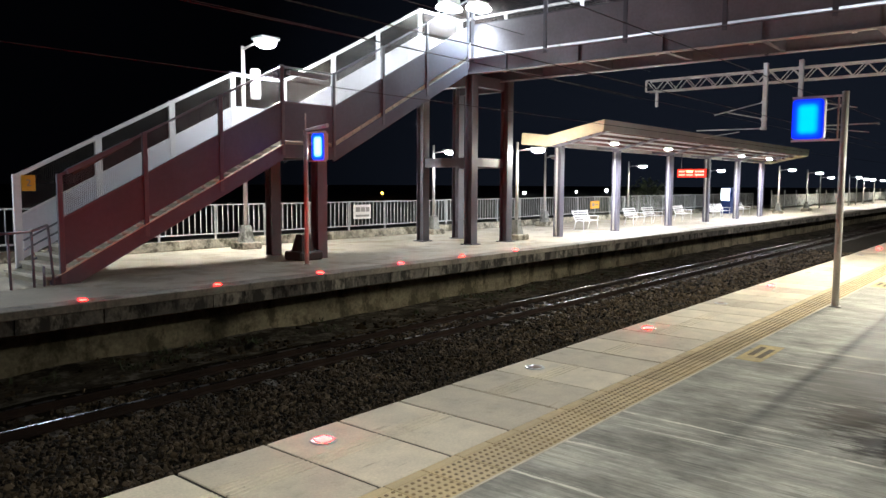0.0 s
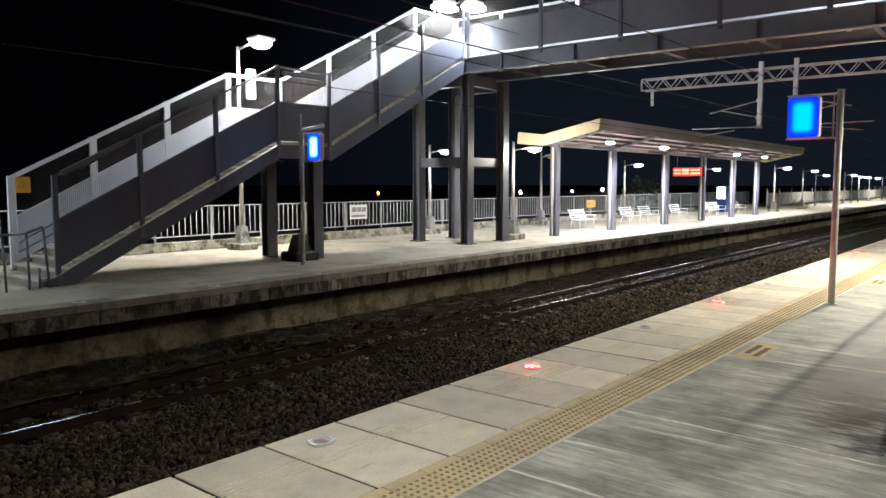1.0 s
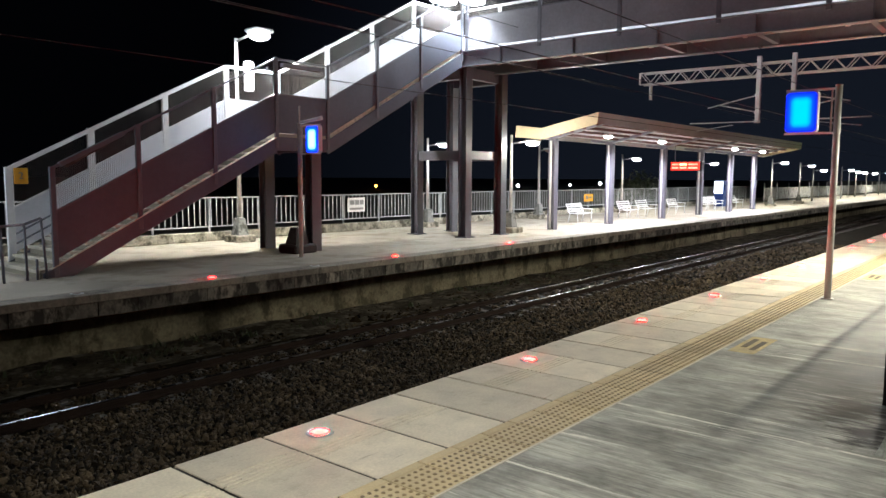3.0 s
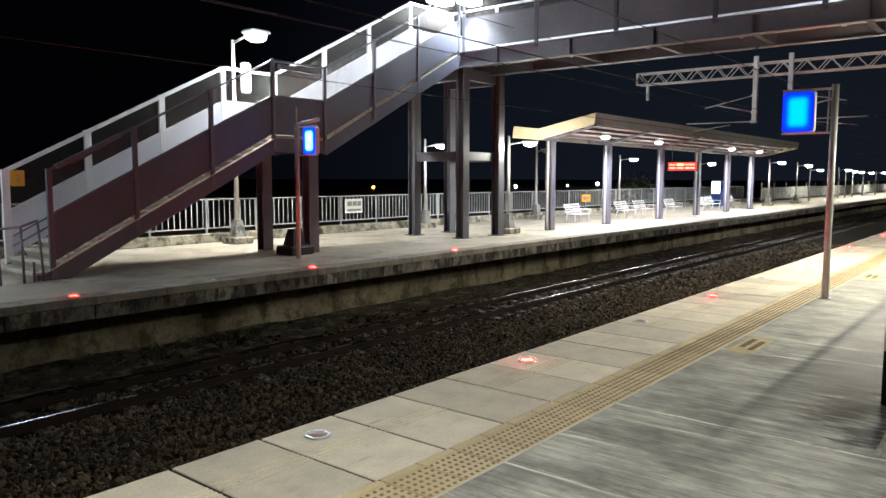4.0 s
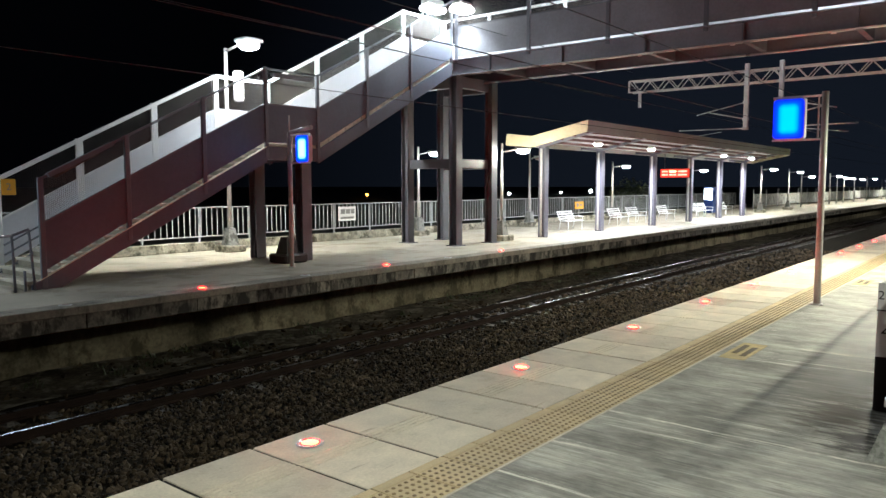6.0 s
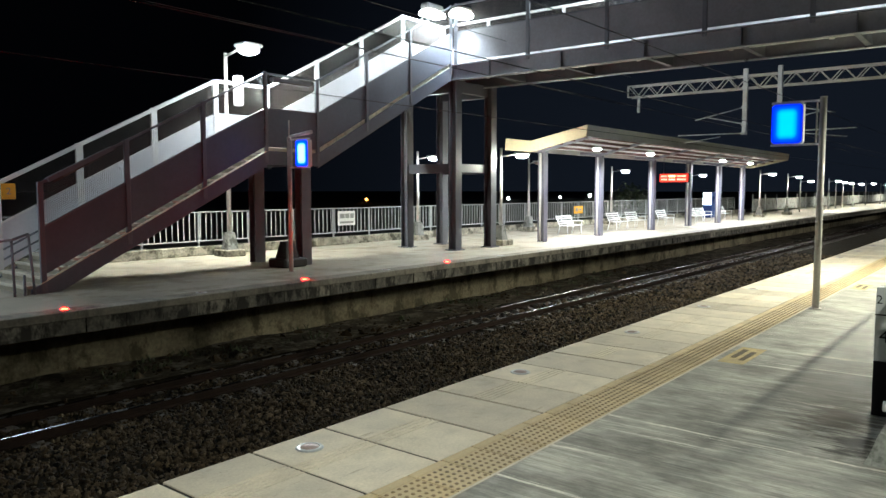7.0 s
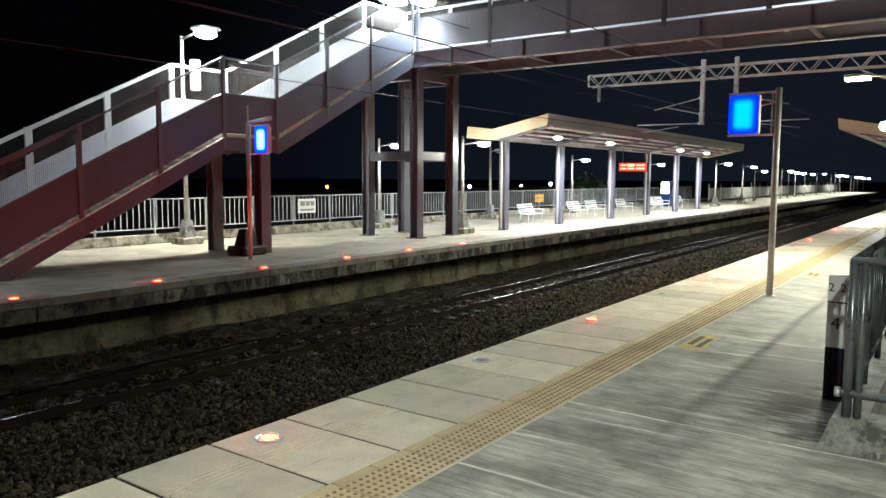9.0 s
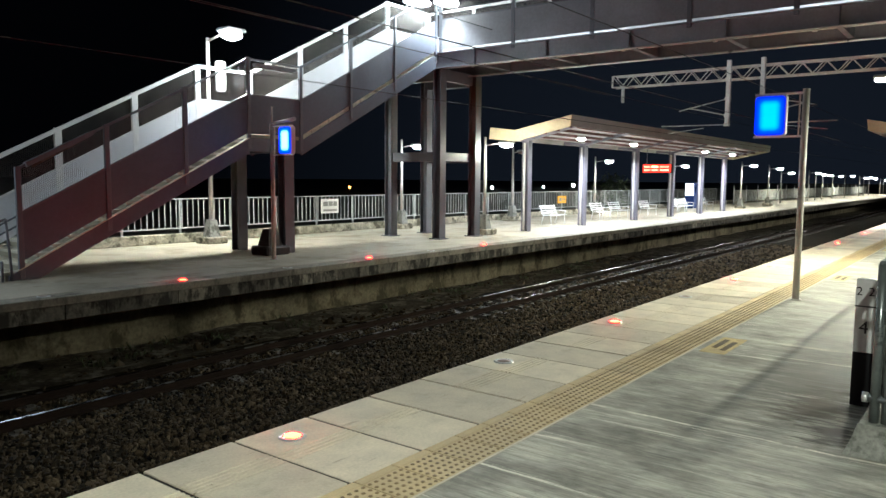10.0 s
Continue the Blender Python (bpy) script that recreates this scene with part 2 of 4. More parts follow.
RAW = surface("poured_concrete", (0.24, 0.24, 0.22), 0.85, grain=25, patch=1.6, spread=0.3, bump=0.4, dirt=0.85, dirt_colour=(0.055, 0.055, 0.042), dirt_scale=3.2, dirt_from=0.49)
# Bed is near-black: the shade in the gaps between stones is in its colour.
BALLAST_SHADE = surface("ballast_gap_shade", (0.012, 0.0095, 0.006), 1.0, grain=30, patch=0.7, spread=0.4, bump=1.0, shine=0.03)
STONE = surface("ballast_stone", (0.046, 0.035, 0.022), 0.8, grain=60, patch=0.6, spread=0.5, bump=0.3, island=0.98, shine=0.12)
SOIL = surface("weedy_soil", (0.055, 0.047, 0.035), 1.0, grain=12, patch=0.9, spread=0.7, bump=0.9, dirt=0.7, dirt_colour=(0.17, 0.155, 0.13), shine=0.05, dirt_from=0.5, dirt_scale=2.0)
GROUND = surface("dark_ground", (0.05, 0.055, 0.04), 0.95, grain=3, patch=0.1, spread=0.4, bump=0.3)
RUST = surface("rusty_rail_side", (0.018, 0.011, 0.008), 0.9, grain=60, patch=3, spread=0.4, bump=0.3, shine=0.12)
RAILTOP = surface("polished_rail_head", (0.15, 0.147, 0.145), 0.26, metal=1.0, grain=90, patch=3, spread=0.15, bump=0)
SLEEPER = surface("concrete_sleeper", (0.06, 0.053, 0.045), 0.9, grain=25, patch=2, spread=0.3, bump=0.3, vary=0.3, dirt=0.5)
STEEL = surface("grey_painted_steel", (0.1, 0.105, 0.125), 0.45, grain=20, patch=1.2, spread=0.15, bump=0.05, dirt=0.25, dirt_colour=(0.1, 0.08, 0.07))
PANEL_OUT = surface("mauve_grey_panel", (0.074, 0.082, 0.108), 0.5, grain=12, patch=0.9, spread=0.14, bump=0.05, dirt=0.25, dirt_colour=(0.1, 0.08, 0.08))
# Paler than the stair panels: glare haze over the bridge is put into this grey.
BRIDGE_SKIN = surface("haze_pale_bridge_panel", (0.175, 0.178, 0.2), 0.5, grain=12, patch=0.9, spread=0.16, bump=0.05, dirt=0.3, dirt_colour=(0.12, 0.1, 0.1))
PANEL_IN = surface("white_painted_panel", (0.66, 0.67, 0.72), 0.5, grain=12, patch=0.8, spread=0.1, bump=0.04, dirt=0.25, dirt_colour=(0.4, 0.34, 0.24))
WHITE_STEEL = surface("white_painted_steel", (0.74, 0.74, 0.74), 0.4, grain=20, patch=1.0, spread=0.08, bump=0.04)
FENCE = surface("grey_white_fence_paint", (0.34, 0.35, 0.34), 0.5, grain=25, patch=1.5, spread=0.15, bump=0.04)
JOINT = surface("dirt_filled_joint", (0.02, 0.017, 0.012), 0.95, spread=0.4)
# Concrete like the other plinths, coloured near-black for the landing's shade.
PLINTH_SHADE = surface("shade_dark_plinth", (0.035, 0.033, 0.032), 0.8, grain=25, patch=3, spread=0.35, bump=0.3)
WIRE = surface("dark_mesh_wire", (0.07, 0.055, 0.048), 0.5, grain=30, spread=0.2, bump=0)
TREAD = surface("worn_tread_nosing", (0.5, 0.46, 0.36), 0.7, grain=30, patch=3, spread=0.3)
RISER = surface("worn_concrete_riser", (0.27, 0.24, 0.17), 0.75, grain=20, spread=0.3)
# Pale tone stands for light in the stair gap and on the flange.
LIT_STRIP = surface("pale_lit_strip", (0.66, 0.62, 0.46), 0.6, grain=20, patch=2.5, spread=0.3, dirt=0.5)
GALV = surface("galvanised_steel", (0.5, 0.51, 0.5), 0.4, metal=0.55, grain=30, patch=2.5, spread=0.18, bump=0.05)
GALV_OLD = surface("weathered_green_grey_steel", (0.13, 0.15, 0.145), 0.34, metal=0.45, grain=25, patch=2.5, spread=0.22, bump=0.06, dirt=0.3)
POLE = surface("grey_pole_paint", (0.46, 0.44, 0.41), 0.35, grain=30, patch=1.8, spread=0.15, bump=0.03)
ROOF = surface("cream_roof_fascia", (0.58, 0.5, 0.33), 0.6, grain=12, patch=0.6, spread=0.14, bump=0.05, dirt=0.25, dirt_colour=(0.25, 0.2, 0.12))
ROOF_GREY = surface("grey_roof_fascia", (0.47, 0.47, 0.46), 0.6, grain=12, patch=0.6, spread=0.14, bump=0.05, dirt=0.25)
SOFFIT = surface("white_soffit", (0.62, 0.6, 0.62), 0.6, grain=12, patch=0.6, spread=0.1, bump=0.03)
RED_STEEL = surface("dark_red_beam", (0.2, 0.085, 0.08), 0.5, grain=15, spread=0.2, bump=0.04)
SHELTER_STEEL = surface("lavender_grey_column", (0.17, 0.16, 0.2), 0.4, grain=15, patch=1.5, spread=0.14, bump=0.04)
BENCH = surface("white_bench_paint", (0.78, 0.78, 0.76), 0.45, grain=20, spread=0.08, bump=0.03)
TRUSS = surface("zinc_truss_steel", (0.52, 0.51, 0.46), 0.5, metal=0.2, grain=20, patch=2, spread=0.18, bump=0.05)
CABLE = surface("overhead_wire", (0.02, 0.02, 0.022), 0.7, spread=0.2, bump=0)
BLACK = surface("black_paint", (0.008, 0.008, 0.009), 0.5, spread=0.3, bump=0.03, shine=0.15)
WHITE_POST = surface("white_post_paint", (0.66, 0.68, 0.66), 0.5, grain=30, patch=6, spread=0.08, bump=0.04, dirt=0.15, dirt_scale=6)
SMOKED = surface("smoked_lamp_cover", (0.06, 0.045, 0.035), 0.2, spread=0.3, bump=0)
INK = surface("black_numeral", (0.015, 0.015, 0.015), 0.5, spread=0.2, bump=0)
YELLOW = surface("yellow_sign_sheet", (0.75, 0.36, 0.02), 0.45, spread=0.08, bump=0)
SIGN_WHITE = surface("white_sign_sheet", (0.7, 0.69, 0.64), 0.5, spread=0.08, bump=0)
BARS_GREY = surface("printed_grey", (0.25, 0.24, 0.22), 0.6, spread=0.15, bump=0)
BLUE_BODY = surface("blue_machine_body", (0.02, 0.05, 0.2), 0.35, spread=0.2, bump=0.02)
LEAF = surface("bush_leaf", (0.045, 0.06, 0.025), 0.6, grain=12, patch=2, spread=0.4, bump=0.0, island=0.4)
BARK = surface("bush_stem", (0.1, 0.075, 0.05), 0.9, spread=0.3)
TOWER_WALL = surface("beige_rendered_wall", (0.46, 0.42, 0.34), 0.85, grain=30, patch=0.7, spread=0.12, bump=0.12, dirt=0.25, dirt_colour=(0.28, 0.25, 0.2))
LAMP_WHITE = glow("lamp_glass_lit", (0.92, 0.96, 1.0), 60)
LAMP_FLOOD = glow("flood_glass_lit", (0.95, 0.98, 1.0), 60)
LAMP_WARM = glow("warm_lamp_glass_lit", (1.0, 0.95, 0.85), 60)
FAR_WHITE = glow("distant_lamp_lit", (0.9, 0.95, 1.0), 18)
FAR_ORANGE = glow("distant_sodium_lamp_lit", (1.0, 0.35, 0.06), 14)
RED_LIT = glow("red_led_lens_lit", (1.0, 0.0008, 0.0008), 720, (0.5, 0.02, 0.02))
LENS_DARK = surface("unlit_lamp_glass", (0.3, 0.22, 0.19), 0.4, spread=0.2, bump=0)
RED_LED = glow("red_led_text", (1.0, 0.09, 0.05), 6)
RED_PANEL = glow("red_led_panel", (1.0, 0.04, 0.02), 1.6, (0.02, 0.02, 0.02))
GREEN_LED = glow("green_led_text", (0.3, 1.0, 0.4), 3)
SCREEN = glow("machine_lit_front", (0.85, 0.93, 1.0), 6)
SIGN_NEAR = sign_glow("blue_backlit_face", 1.9)
SIGN_FAR = sign_glow("bright_blue_backlit_face", 4.2, (0.22, 0.6, 1.0))


# ---- mesh helpers ----
def slab_of(bm, lo, hi, mat_index=0, bevel=0.0):
    c = [(lo[i] + hi[i]) / 2 for i in range(3)]
    s = [abs(hi[i] - lo[i]) for i in range(3)]
    made = bmesh.ops.create_cube(bm, size=1, matrix=Matrix.Translation(c) @ Matrix.Diagonal((*s, 1)))["verts"]
    faces = {f for v in made for f in v.link_faces}
    for f in faces:
        f.material_index = mat_index
    if bevel:
        edges = {e for v in made for e in v.link_edges}
        bmesh.ops.bevel(bm, geom=list(edges), offset=bevel, segments=1, affect="EDGES", profile=0.5)
    return bm


def box(lo, hi, bevel=0.0):
    return slab_of(bmesh.new(), lo, hi, 0, bevel)


def rod(bm, a, b, r, r2=None, sides=8, mat_index=0):
    a, b = Vector(a), Vector(b)
    d = b - a
    m = Matrix.Translation((a + b) / 2) @ d.to_track_quat("Z", "Y").to_matrix().to_4x4()
    made = bmesh.ops.create_cone(bm, cap_ends=True, segments=sides, radius1=r, radius2=r if r2 is None else r2, depth=d.length, matrix=m)["verts"]
    for f in {f for v in made for f in v.link_faces}:
        f.material_index = mat_index
        f.smooth = len(f.verts) == 4 and sides > 6
    return bm


def beam(bm, a, b, w, h):
    """A square bar from a to b, w wide and h deep."""
    a, b = Vector(a), Vector(b)
    d = b - a
    q = d.to_track_quat("X", "Z").to_matrix().to_4x4()
    bmesh.ops.create_cube(bm, size=1, matrix=Matrix.Translation((a + b) / 2) @ q @ Matrix.Diagonal((d.length, w, h, 1)))
    return bm


def prism(bm, outline, axis, lo, hi, mat_index=0):
    """Extrudes an outline: axis 'y' takes (x, z) points, axis 'x' takes (y, z) points."""
    def at(p, k):
        return (p[0], k, p[1]) if axis == "y" else (k, p[0], p[1])
    a, b = [bm.verts.new(at(p, lo)) for p in outline], [bm.verts.new(at(p, hi)) for p in outline]
    faces = [bm.faces.new(a), bm.faces.new(list(reversed(b)))]
    for i in range(len(outline)):
        j = (i + 1) % len(outline)
        faces.append(bm.faces.new((a[j], a[i], b[i], b[j])))
    for f in faces:
        f.material_index = mat_index
    bmesh.ops.recalc_face_normals(bm, faces=faces)
    return bm


def h_column(bm, x, y, z0, z1, w, d, t=0.022):
    """A rolled H section: two flanges across x and a web."""
    slab_of(bm, (x - w / 2, y - d / 2, z0), (x + w / 2, y - d / 2 + t, z1))
    slab_of(bm, (x - w / 2, y + d / 2 - t, z0), (x + w / 2, y + d / 2, z1))
    slab_of(bm, (x - t / 2, y - d / 2 + t, z0), (x + t / 2, y + d / 2 - t, z1))
    return bm


def mesh_of(name, bm, *materials):
    me = bpy.data.meshes.new(name)
    bm.to_mesh(me)
    bm.free()
    for m in materials:
        me.materials.append(m)
    return me


def part(name, bm, material, parent, label=""):
    mats = material if isinstance(material, (tuple, list)) else (material,)
    ob = new(name, bm if isinstance(bm, bpy.types.Mesh) else mesh_of(name, bm, *mats))
    ob.parent = parent
    return tagged(ob, label) if label else ob


def thing(name, label, category, group="", kind="", place=(0, 0, 0)):
    ob = new(name)
    ob.empty_display_size = 0.2
    ob.location = place
    return tagged(ob, label, category, group, kind)


def setting(name, bm, material, label, category, kind="structure"):
    mats = material if isinstance(material, (tuple, list)) else (material,)
    return tagged(new(name, mesh_of(name, bm, *mats)), label, category, kind=kind)


# ---- ground and track ----
EDGE_N, EDGE_F = 4.88, 13.12          # the two platform edges
BED = -1.53                           # top of the ballast
ground = bmesh.new()
bmesh.ops.create_grid(ground, x_segments=2, y_segments=2, size=1500, matrix=Matrix.Translation((0, 0, -1.68)))
setting("ground", ground, GROUND, "dark open ground beyond the station at night", "ground")

bed = bmesh.new()
rng = np.random.default_rng(7)
bmesh.ops.create_grid(bed, x_segments=150, y_segments=50, size=0.5, matrix=Matrix.Translation((60, 9.8, BED)) @ Matrix.Diagonal((150, 9.9, 1, 1)))
for v in bed.verts:
    v.co.z += 0.05 * noise.noise(v.co * 1.3) + (0.1 if v.co.y > 12.7 else 0.0) * (0.6 + noise.noise(v.co * 0.7))
for f in bed.faces:
    f.smooth = True
    f.material_index = 1 if f.calc_center_median().y > 12.75 else 0
track_bed = setting("track_bed", bed, (BALLAST_SHADE, SOIL), "ballast bed darkened as shade between stones, weedy strip along the wall", "ballast")


def stones(name, regions, seed):
    """Crushed stones as one heap: jittered icosahedra lying on the bed."""
    r = np.random.default_rng(seed)
    bm = bmesh.new()
    bmesh.ops.create_icosphere(bm, subdivisions=1, radius=1)
    bm.verts.ensure_lookup_table()
    base = np.array([v.co[:] for v in bm.verts])
    tri = np.array([[v.index for v in f.verts] for f in bm.faces])
    bm.free()
    vs, fs, count = [], [], 0
    for x0, x1, y0, y1, per, size in regions:
        k = int((x1 - x0) * (y1 - y0) * per)
        c = np.column_stack([r.uniform(x0, x1, k), r.uniform(y0, y1, k), BED + r.uniform(-0.005, 0.045, k)])
        s = size * r.uniform(0.5, 1.4, (k, 1)) * r.uniform(0.45, 1.2, (k, 3))
        q = r.normal(size=(k, 4))
        q /= np.linalg.norm(q, axis=1)[:, None]
        w, x, y, z = q.T
        rot = np.array([[1 - 2 * (y * y + z * z), 2 * (x * y - z * w), 2 * (x * z + y * w)],
                        [2 * (x * y + z * w), 1 - 2 * (x * x + z * z), 2 * (y * z - x * w)],
                        [2 * (x * z - y * w), 2 * (y * z + x * w), 1 - 2 * (x * x + y * y)]]).transpose(2, 0, 1)
        shape = base[None] * r.uniform(0.45, 1.45, (k, len(base), 1)) * s[:, None, :]
        pts = np.einsum("kij,kvj->kvi", rot, shape) + c[:, None, :]
        vs.append(pts.reshape(-1, 3))
        fs.append((tri[None] + (np.arange(k) * len(base))[:, None, None] + count).reshape(-1, 3))
        count += k * len(base)
    me = bpy.data.meshes.new(name)
    me.from_pydata(np.vstack(vs).tolist(), [], np.vstack(fs).tolist())
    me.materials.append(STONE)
    return me


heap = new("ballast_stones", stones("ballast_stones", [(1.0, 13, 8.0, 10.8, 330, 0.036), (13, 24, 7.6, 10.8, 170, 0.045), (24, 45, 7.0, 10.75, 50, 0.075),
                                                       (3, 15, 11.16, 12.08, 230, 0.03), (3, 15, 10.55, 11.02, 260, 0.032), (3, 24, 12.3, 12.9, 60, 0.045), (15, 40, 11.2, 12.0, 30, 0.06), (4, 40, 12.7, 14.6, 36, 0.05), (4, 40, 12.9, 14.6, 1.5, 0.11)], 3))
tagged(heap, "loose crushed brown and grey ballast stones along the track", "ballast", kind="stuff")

weed_bm = bmesh.new()
wr = random.Random(21)
for i in range(80):
    cx, cy = wr.uniform(4, 34), min(14.6, abs(wr.gauss(14.0, 0.45)))
    if noise.noise(Vector((cx * 0.35, cy, 3.0))) < -0.05:
        continue
    for k in range(14):
        d, h = wr.uniform(0, 2 * math.pi), wr.uniform(0.04, 0.15)
        ox, oy = wr.gauss(0, 0.12), wr.gauss(0, 0.1)
        root, tip = Vector((cx + ox, cy + oy, BED + 0.06)), Vector((cx + ox + math.cos(d) * h * 0.6, cy + oy + math.sin(d) * h * 0.6, BED + 0.06 + h))
        side = Vector((-math.sin(d), math.cos(d), 0)) * 0.012
        weed_bm.faces.new([weed_bm.verts.new(root - side), weed_bm.verts.new(root + side), weed_bm.verts.new((root + tip) / 2 + side * 1.6 + Vector((0, 0, h * 0.15))), weed_bm.verts.new(tip)])
tagged(new("weeds", mesh_of("weeds", weed_bm, LEAF)), "sparse dark weeds on the soil along the wall", "weeds", kind="stuff")

RAIL_TOP = -1.33
for ry in (11.085, 12.152):
    bm = bmesh.new()
    z = RAIL_TOP
    head = [(ry + 0.033, z - 0.035)]
    for k in range(7):
        t = radians(90 * k / 6)
        head.append((ry + 0.019 + 0.014 * math.cos(t), z - 0.016 + 0.014 * math.sin(t)))
    head.append((ry, z))
    head += [(2 * ry - y, h) for y, h in reversed(head[:-1])]
    prism(bm, [(ry - 0.06, z - 0.155), (ry + 0.06, z - 0.155), (ry + 0.06, z - 0.14), (ry + 0.012, z - 0.115), (ry + 0.012, z - 0.045)] + head
          + [(ry - 0.012, z - 0.045), (ry - 0.012, z - 0.115), (ry - 0.06, z - 0.14)], "x", -12, 190)
    for f in bm.faces:
        if f.calc_center_median().z > z - 0.014 and abs(f.normal.x) < 0.5:
            f.material_index = 1
            f.smooth = True
    tagged(new("rail", mesh_of("rail", bm, RUST, RAILTOP)), "rusty steel running rail with a polished head", "rail", "rails of the track", "structure")

sleeper_bm = bmesh.new()
prism(sleeper_bm, [(-1.0, -0.08), (1.0, -0.08), (1.0, 0.05), (0.35, 0.05), (0.3, 0.02), (-0.3, 0.02), (-0.35, 0.05), (-1.0, 0.05)], "x", -0.12, 0.12)
for cy in (-0.5335, 0.5335):
    for side in (-0.1, 0.1):
        slab_of(sleeper_bm, (-0.05, cy + side - 0.03, 0.045), (0.05, cy + side + 0.03, 0.085))
sleeper_mesh = mesh_of("sleeper", sleeper_bm, SLEEPER)
for i in range(110):
    ob = new("sleeper", sleeper_mesh)
    ob.location = (2.0 + 0.62 * i, 11.6185, -1.558)
    tagged(ob, "grey concrete sleeper half sunk in the ballast", "sleeper", "sleepers of the track")

# ---- near platform ----
near = bmesh.new()
for lo, hi in (((-9, 0.6, -1.68), (150, 3.07, 0)), ((-9, -10, -1.68), (6.7, 0.6, 0)), ((17, -10, -1.68), (150, 0.6, 0)), ((6.7, -10, -1.68), (17, -2.2, 0))):
    slab_of(near, lo, hi)
slab_of(near, (38.4, 3.56, -0.12), (150, EDGE_N, 0.0), 2)
slab_of(near, (-9, 3.56, -0.12), (0.39, EDGE_N, 0.0), 2)
slab_of(near, (38.4, 3.07, -0.12), (150, 3.555, 0.002), 3)
slab_of(near, (-9, 3.07, -0.12), (0.0, 3.555, 0.002), 3)
platform_near = setting("platform_near", near, (FLOOR_NEAR, RAW, SLAB, TACTILE), "station platform of streaked brushed concrete with a brown stain and darker patches", "platform")

setting("platform_edge_wall", box((-9, 3.07, -1.68), (150, EDGE_N - 0.03, -0.011)), JOINT, "bare concrete edge wall below the pale slabs", "wall")

# stairwell that leads down inside the railing
well = bmesh.new()
for i in range(16):
    slab_of(well, (7.0 + 0.3 * i, -2.2, -3.2), (7.3 + 0.3 * i, 0.6, -0.17 * (i + 1)))
slab_of(well, (11.8, -2.2, -3.2), (17, 0.6, -2.75))
slab_of(well, (6.7, -2.2, -3.2), (7.0, 0.6, -0.004))
setting("stairwell", well, WELL, "concrete stair darkened for shade, leading down to an underpass", "stairs")

# kerb round the stairwell
kerb = bmesh.new()
prism(kerb, [(6.38, 0.0), (6.74, 0.0), (6.74, 0.25), (6.5, 0.25)], "y", -2.5, 0.6)
prism(kerb, [(0.6, 0.0), (0.93, 0.0), (0.84, 0.25), (0.6, 0.25)], "x", 6.46, 17.3)
slab_of(kerb, (6.74, -2.5, 0.0), (17.3, -2.2, 0.25))
corner = [kerb.verts.new(c) for c in ((6.38, 0.6, 0), (6.46, 0.6, 0), (6.46, 0.93, 0), (6.39, 0.93, 0), (6.5, 0.6, 0.25), (6.5, 0.84, 0.25))]
for ids in ((0, 3, 5, 4), (3, 2, 5), (0, 1, 2, 3)):
    kerb.faces.new([corner[k] for k in ids])
bmesh.ops.subdivide_edges(kerb, edges=[e for e in kerb.edges if e.calc_length() > 0.2], cuts=5, use_grid_fill=True)
for v in kerb.verts:
    if v.co.z > 0.02:
        v.co += Vector((0.012 * noise.noise(v.co * 4.1), 0.014 * noise.noise(v.co * 3.7 + Vector((3, 1, 0))), 0.014 * noise.noise(v.co * 5.0 + Vector((0, 7, 2)))))
well_kerb = setting("kerb", kerb, KERB_NEAR, "chipped bare concrete kerb round the stairwell", "kerb")

rail_near = thing("stairwell_railing", "weathered grey-green steel railing with round bars on a concrete kerb", "railing")
RX, RY, RZ = 6.56, 0.745, 1.5


def tube(a, b, r, name="rail_bar", m=GALV_OLD, parent=rail_near, sides=10):
    return part(name, rod(bmesh.new(), a, b, r, sides=sides), m, parent)


tube((RX, RY, RZ), (17, RY, RZ), 0.032, "top_rail")
tube((RX, RY + 0.02, RZ), (RX, -2.4, RZ), 0.032, "top_rail")
tube((RX, RY, 0.44), (17, RY, 0.44), 0.028, "bottom_rail")
tube((RX, RY + 0.07, 0.44), (RX, -2.4, 0.44), 0.034, "bottom_rail")
part("end_cap", rod(bmesh.new(), (RX, RY + 0.05, 0.44), (RX, RY + 0.09, 0.44), 0.042, sides=12), GALV, rail_near, "bright steel tube end")
tube((RX, RY, 0.25), (RX, RY, RZ), 0.036, "corner_post")
tube((RX, RY - 0.075, 0.25), (RX, RY - 0.075, RZ), 0.03, "post")
for i in range(10):
    tube((RX, RY - 0.36 - 0.29 * i, 0.44), (RX, RY - 0.36 - 0.29 * i, RZ), 0.017, "baluster", sides=8)
for i in range(51):
    px = RX + 0.2 + 0.2 * i
    big = i % 6 == 5
    tube((px, RY, 0.25 if big else 0.44), (px, RY, RZ), 0.032 if big else 0.0135, "post" if big else "baluster", sides=8)

# kilometre post
post = thing("kilometre_post", "white and black distance post with numerals beside the kerb", "distance post")
PX = 7.88
part("shaft_black", box((PX, 0.93, 0.0), (PX + 0.12, 1.1, 0.52), 0.006), BLACK, post, "black painted lower half")
part("shaft_white", box((PX, 0.93, 0.521), (PX + 0.12, 1.1, 1.22), 0.006), WHITE_POST, post, "white painted upper half")
part("divider", box((PX - 0.003, 0.93, 0.955), (PX + 0.001, 1.1, 0.968)), INK, post)


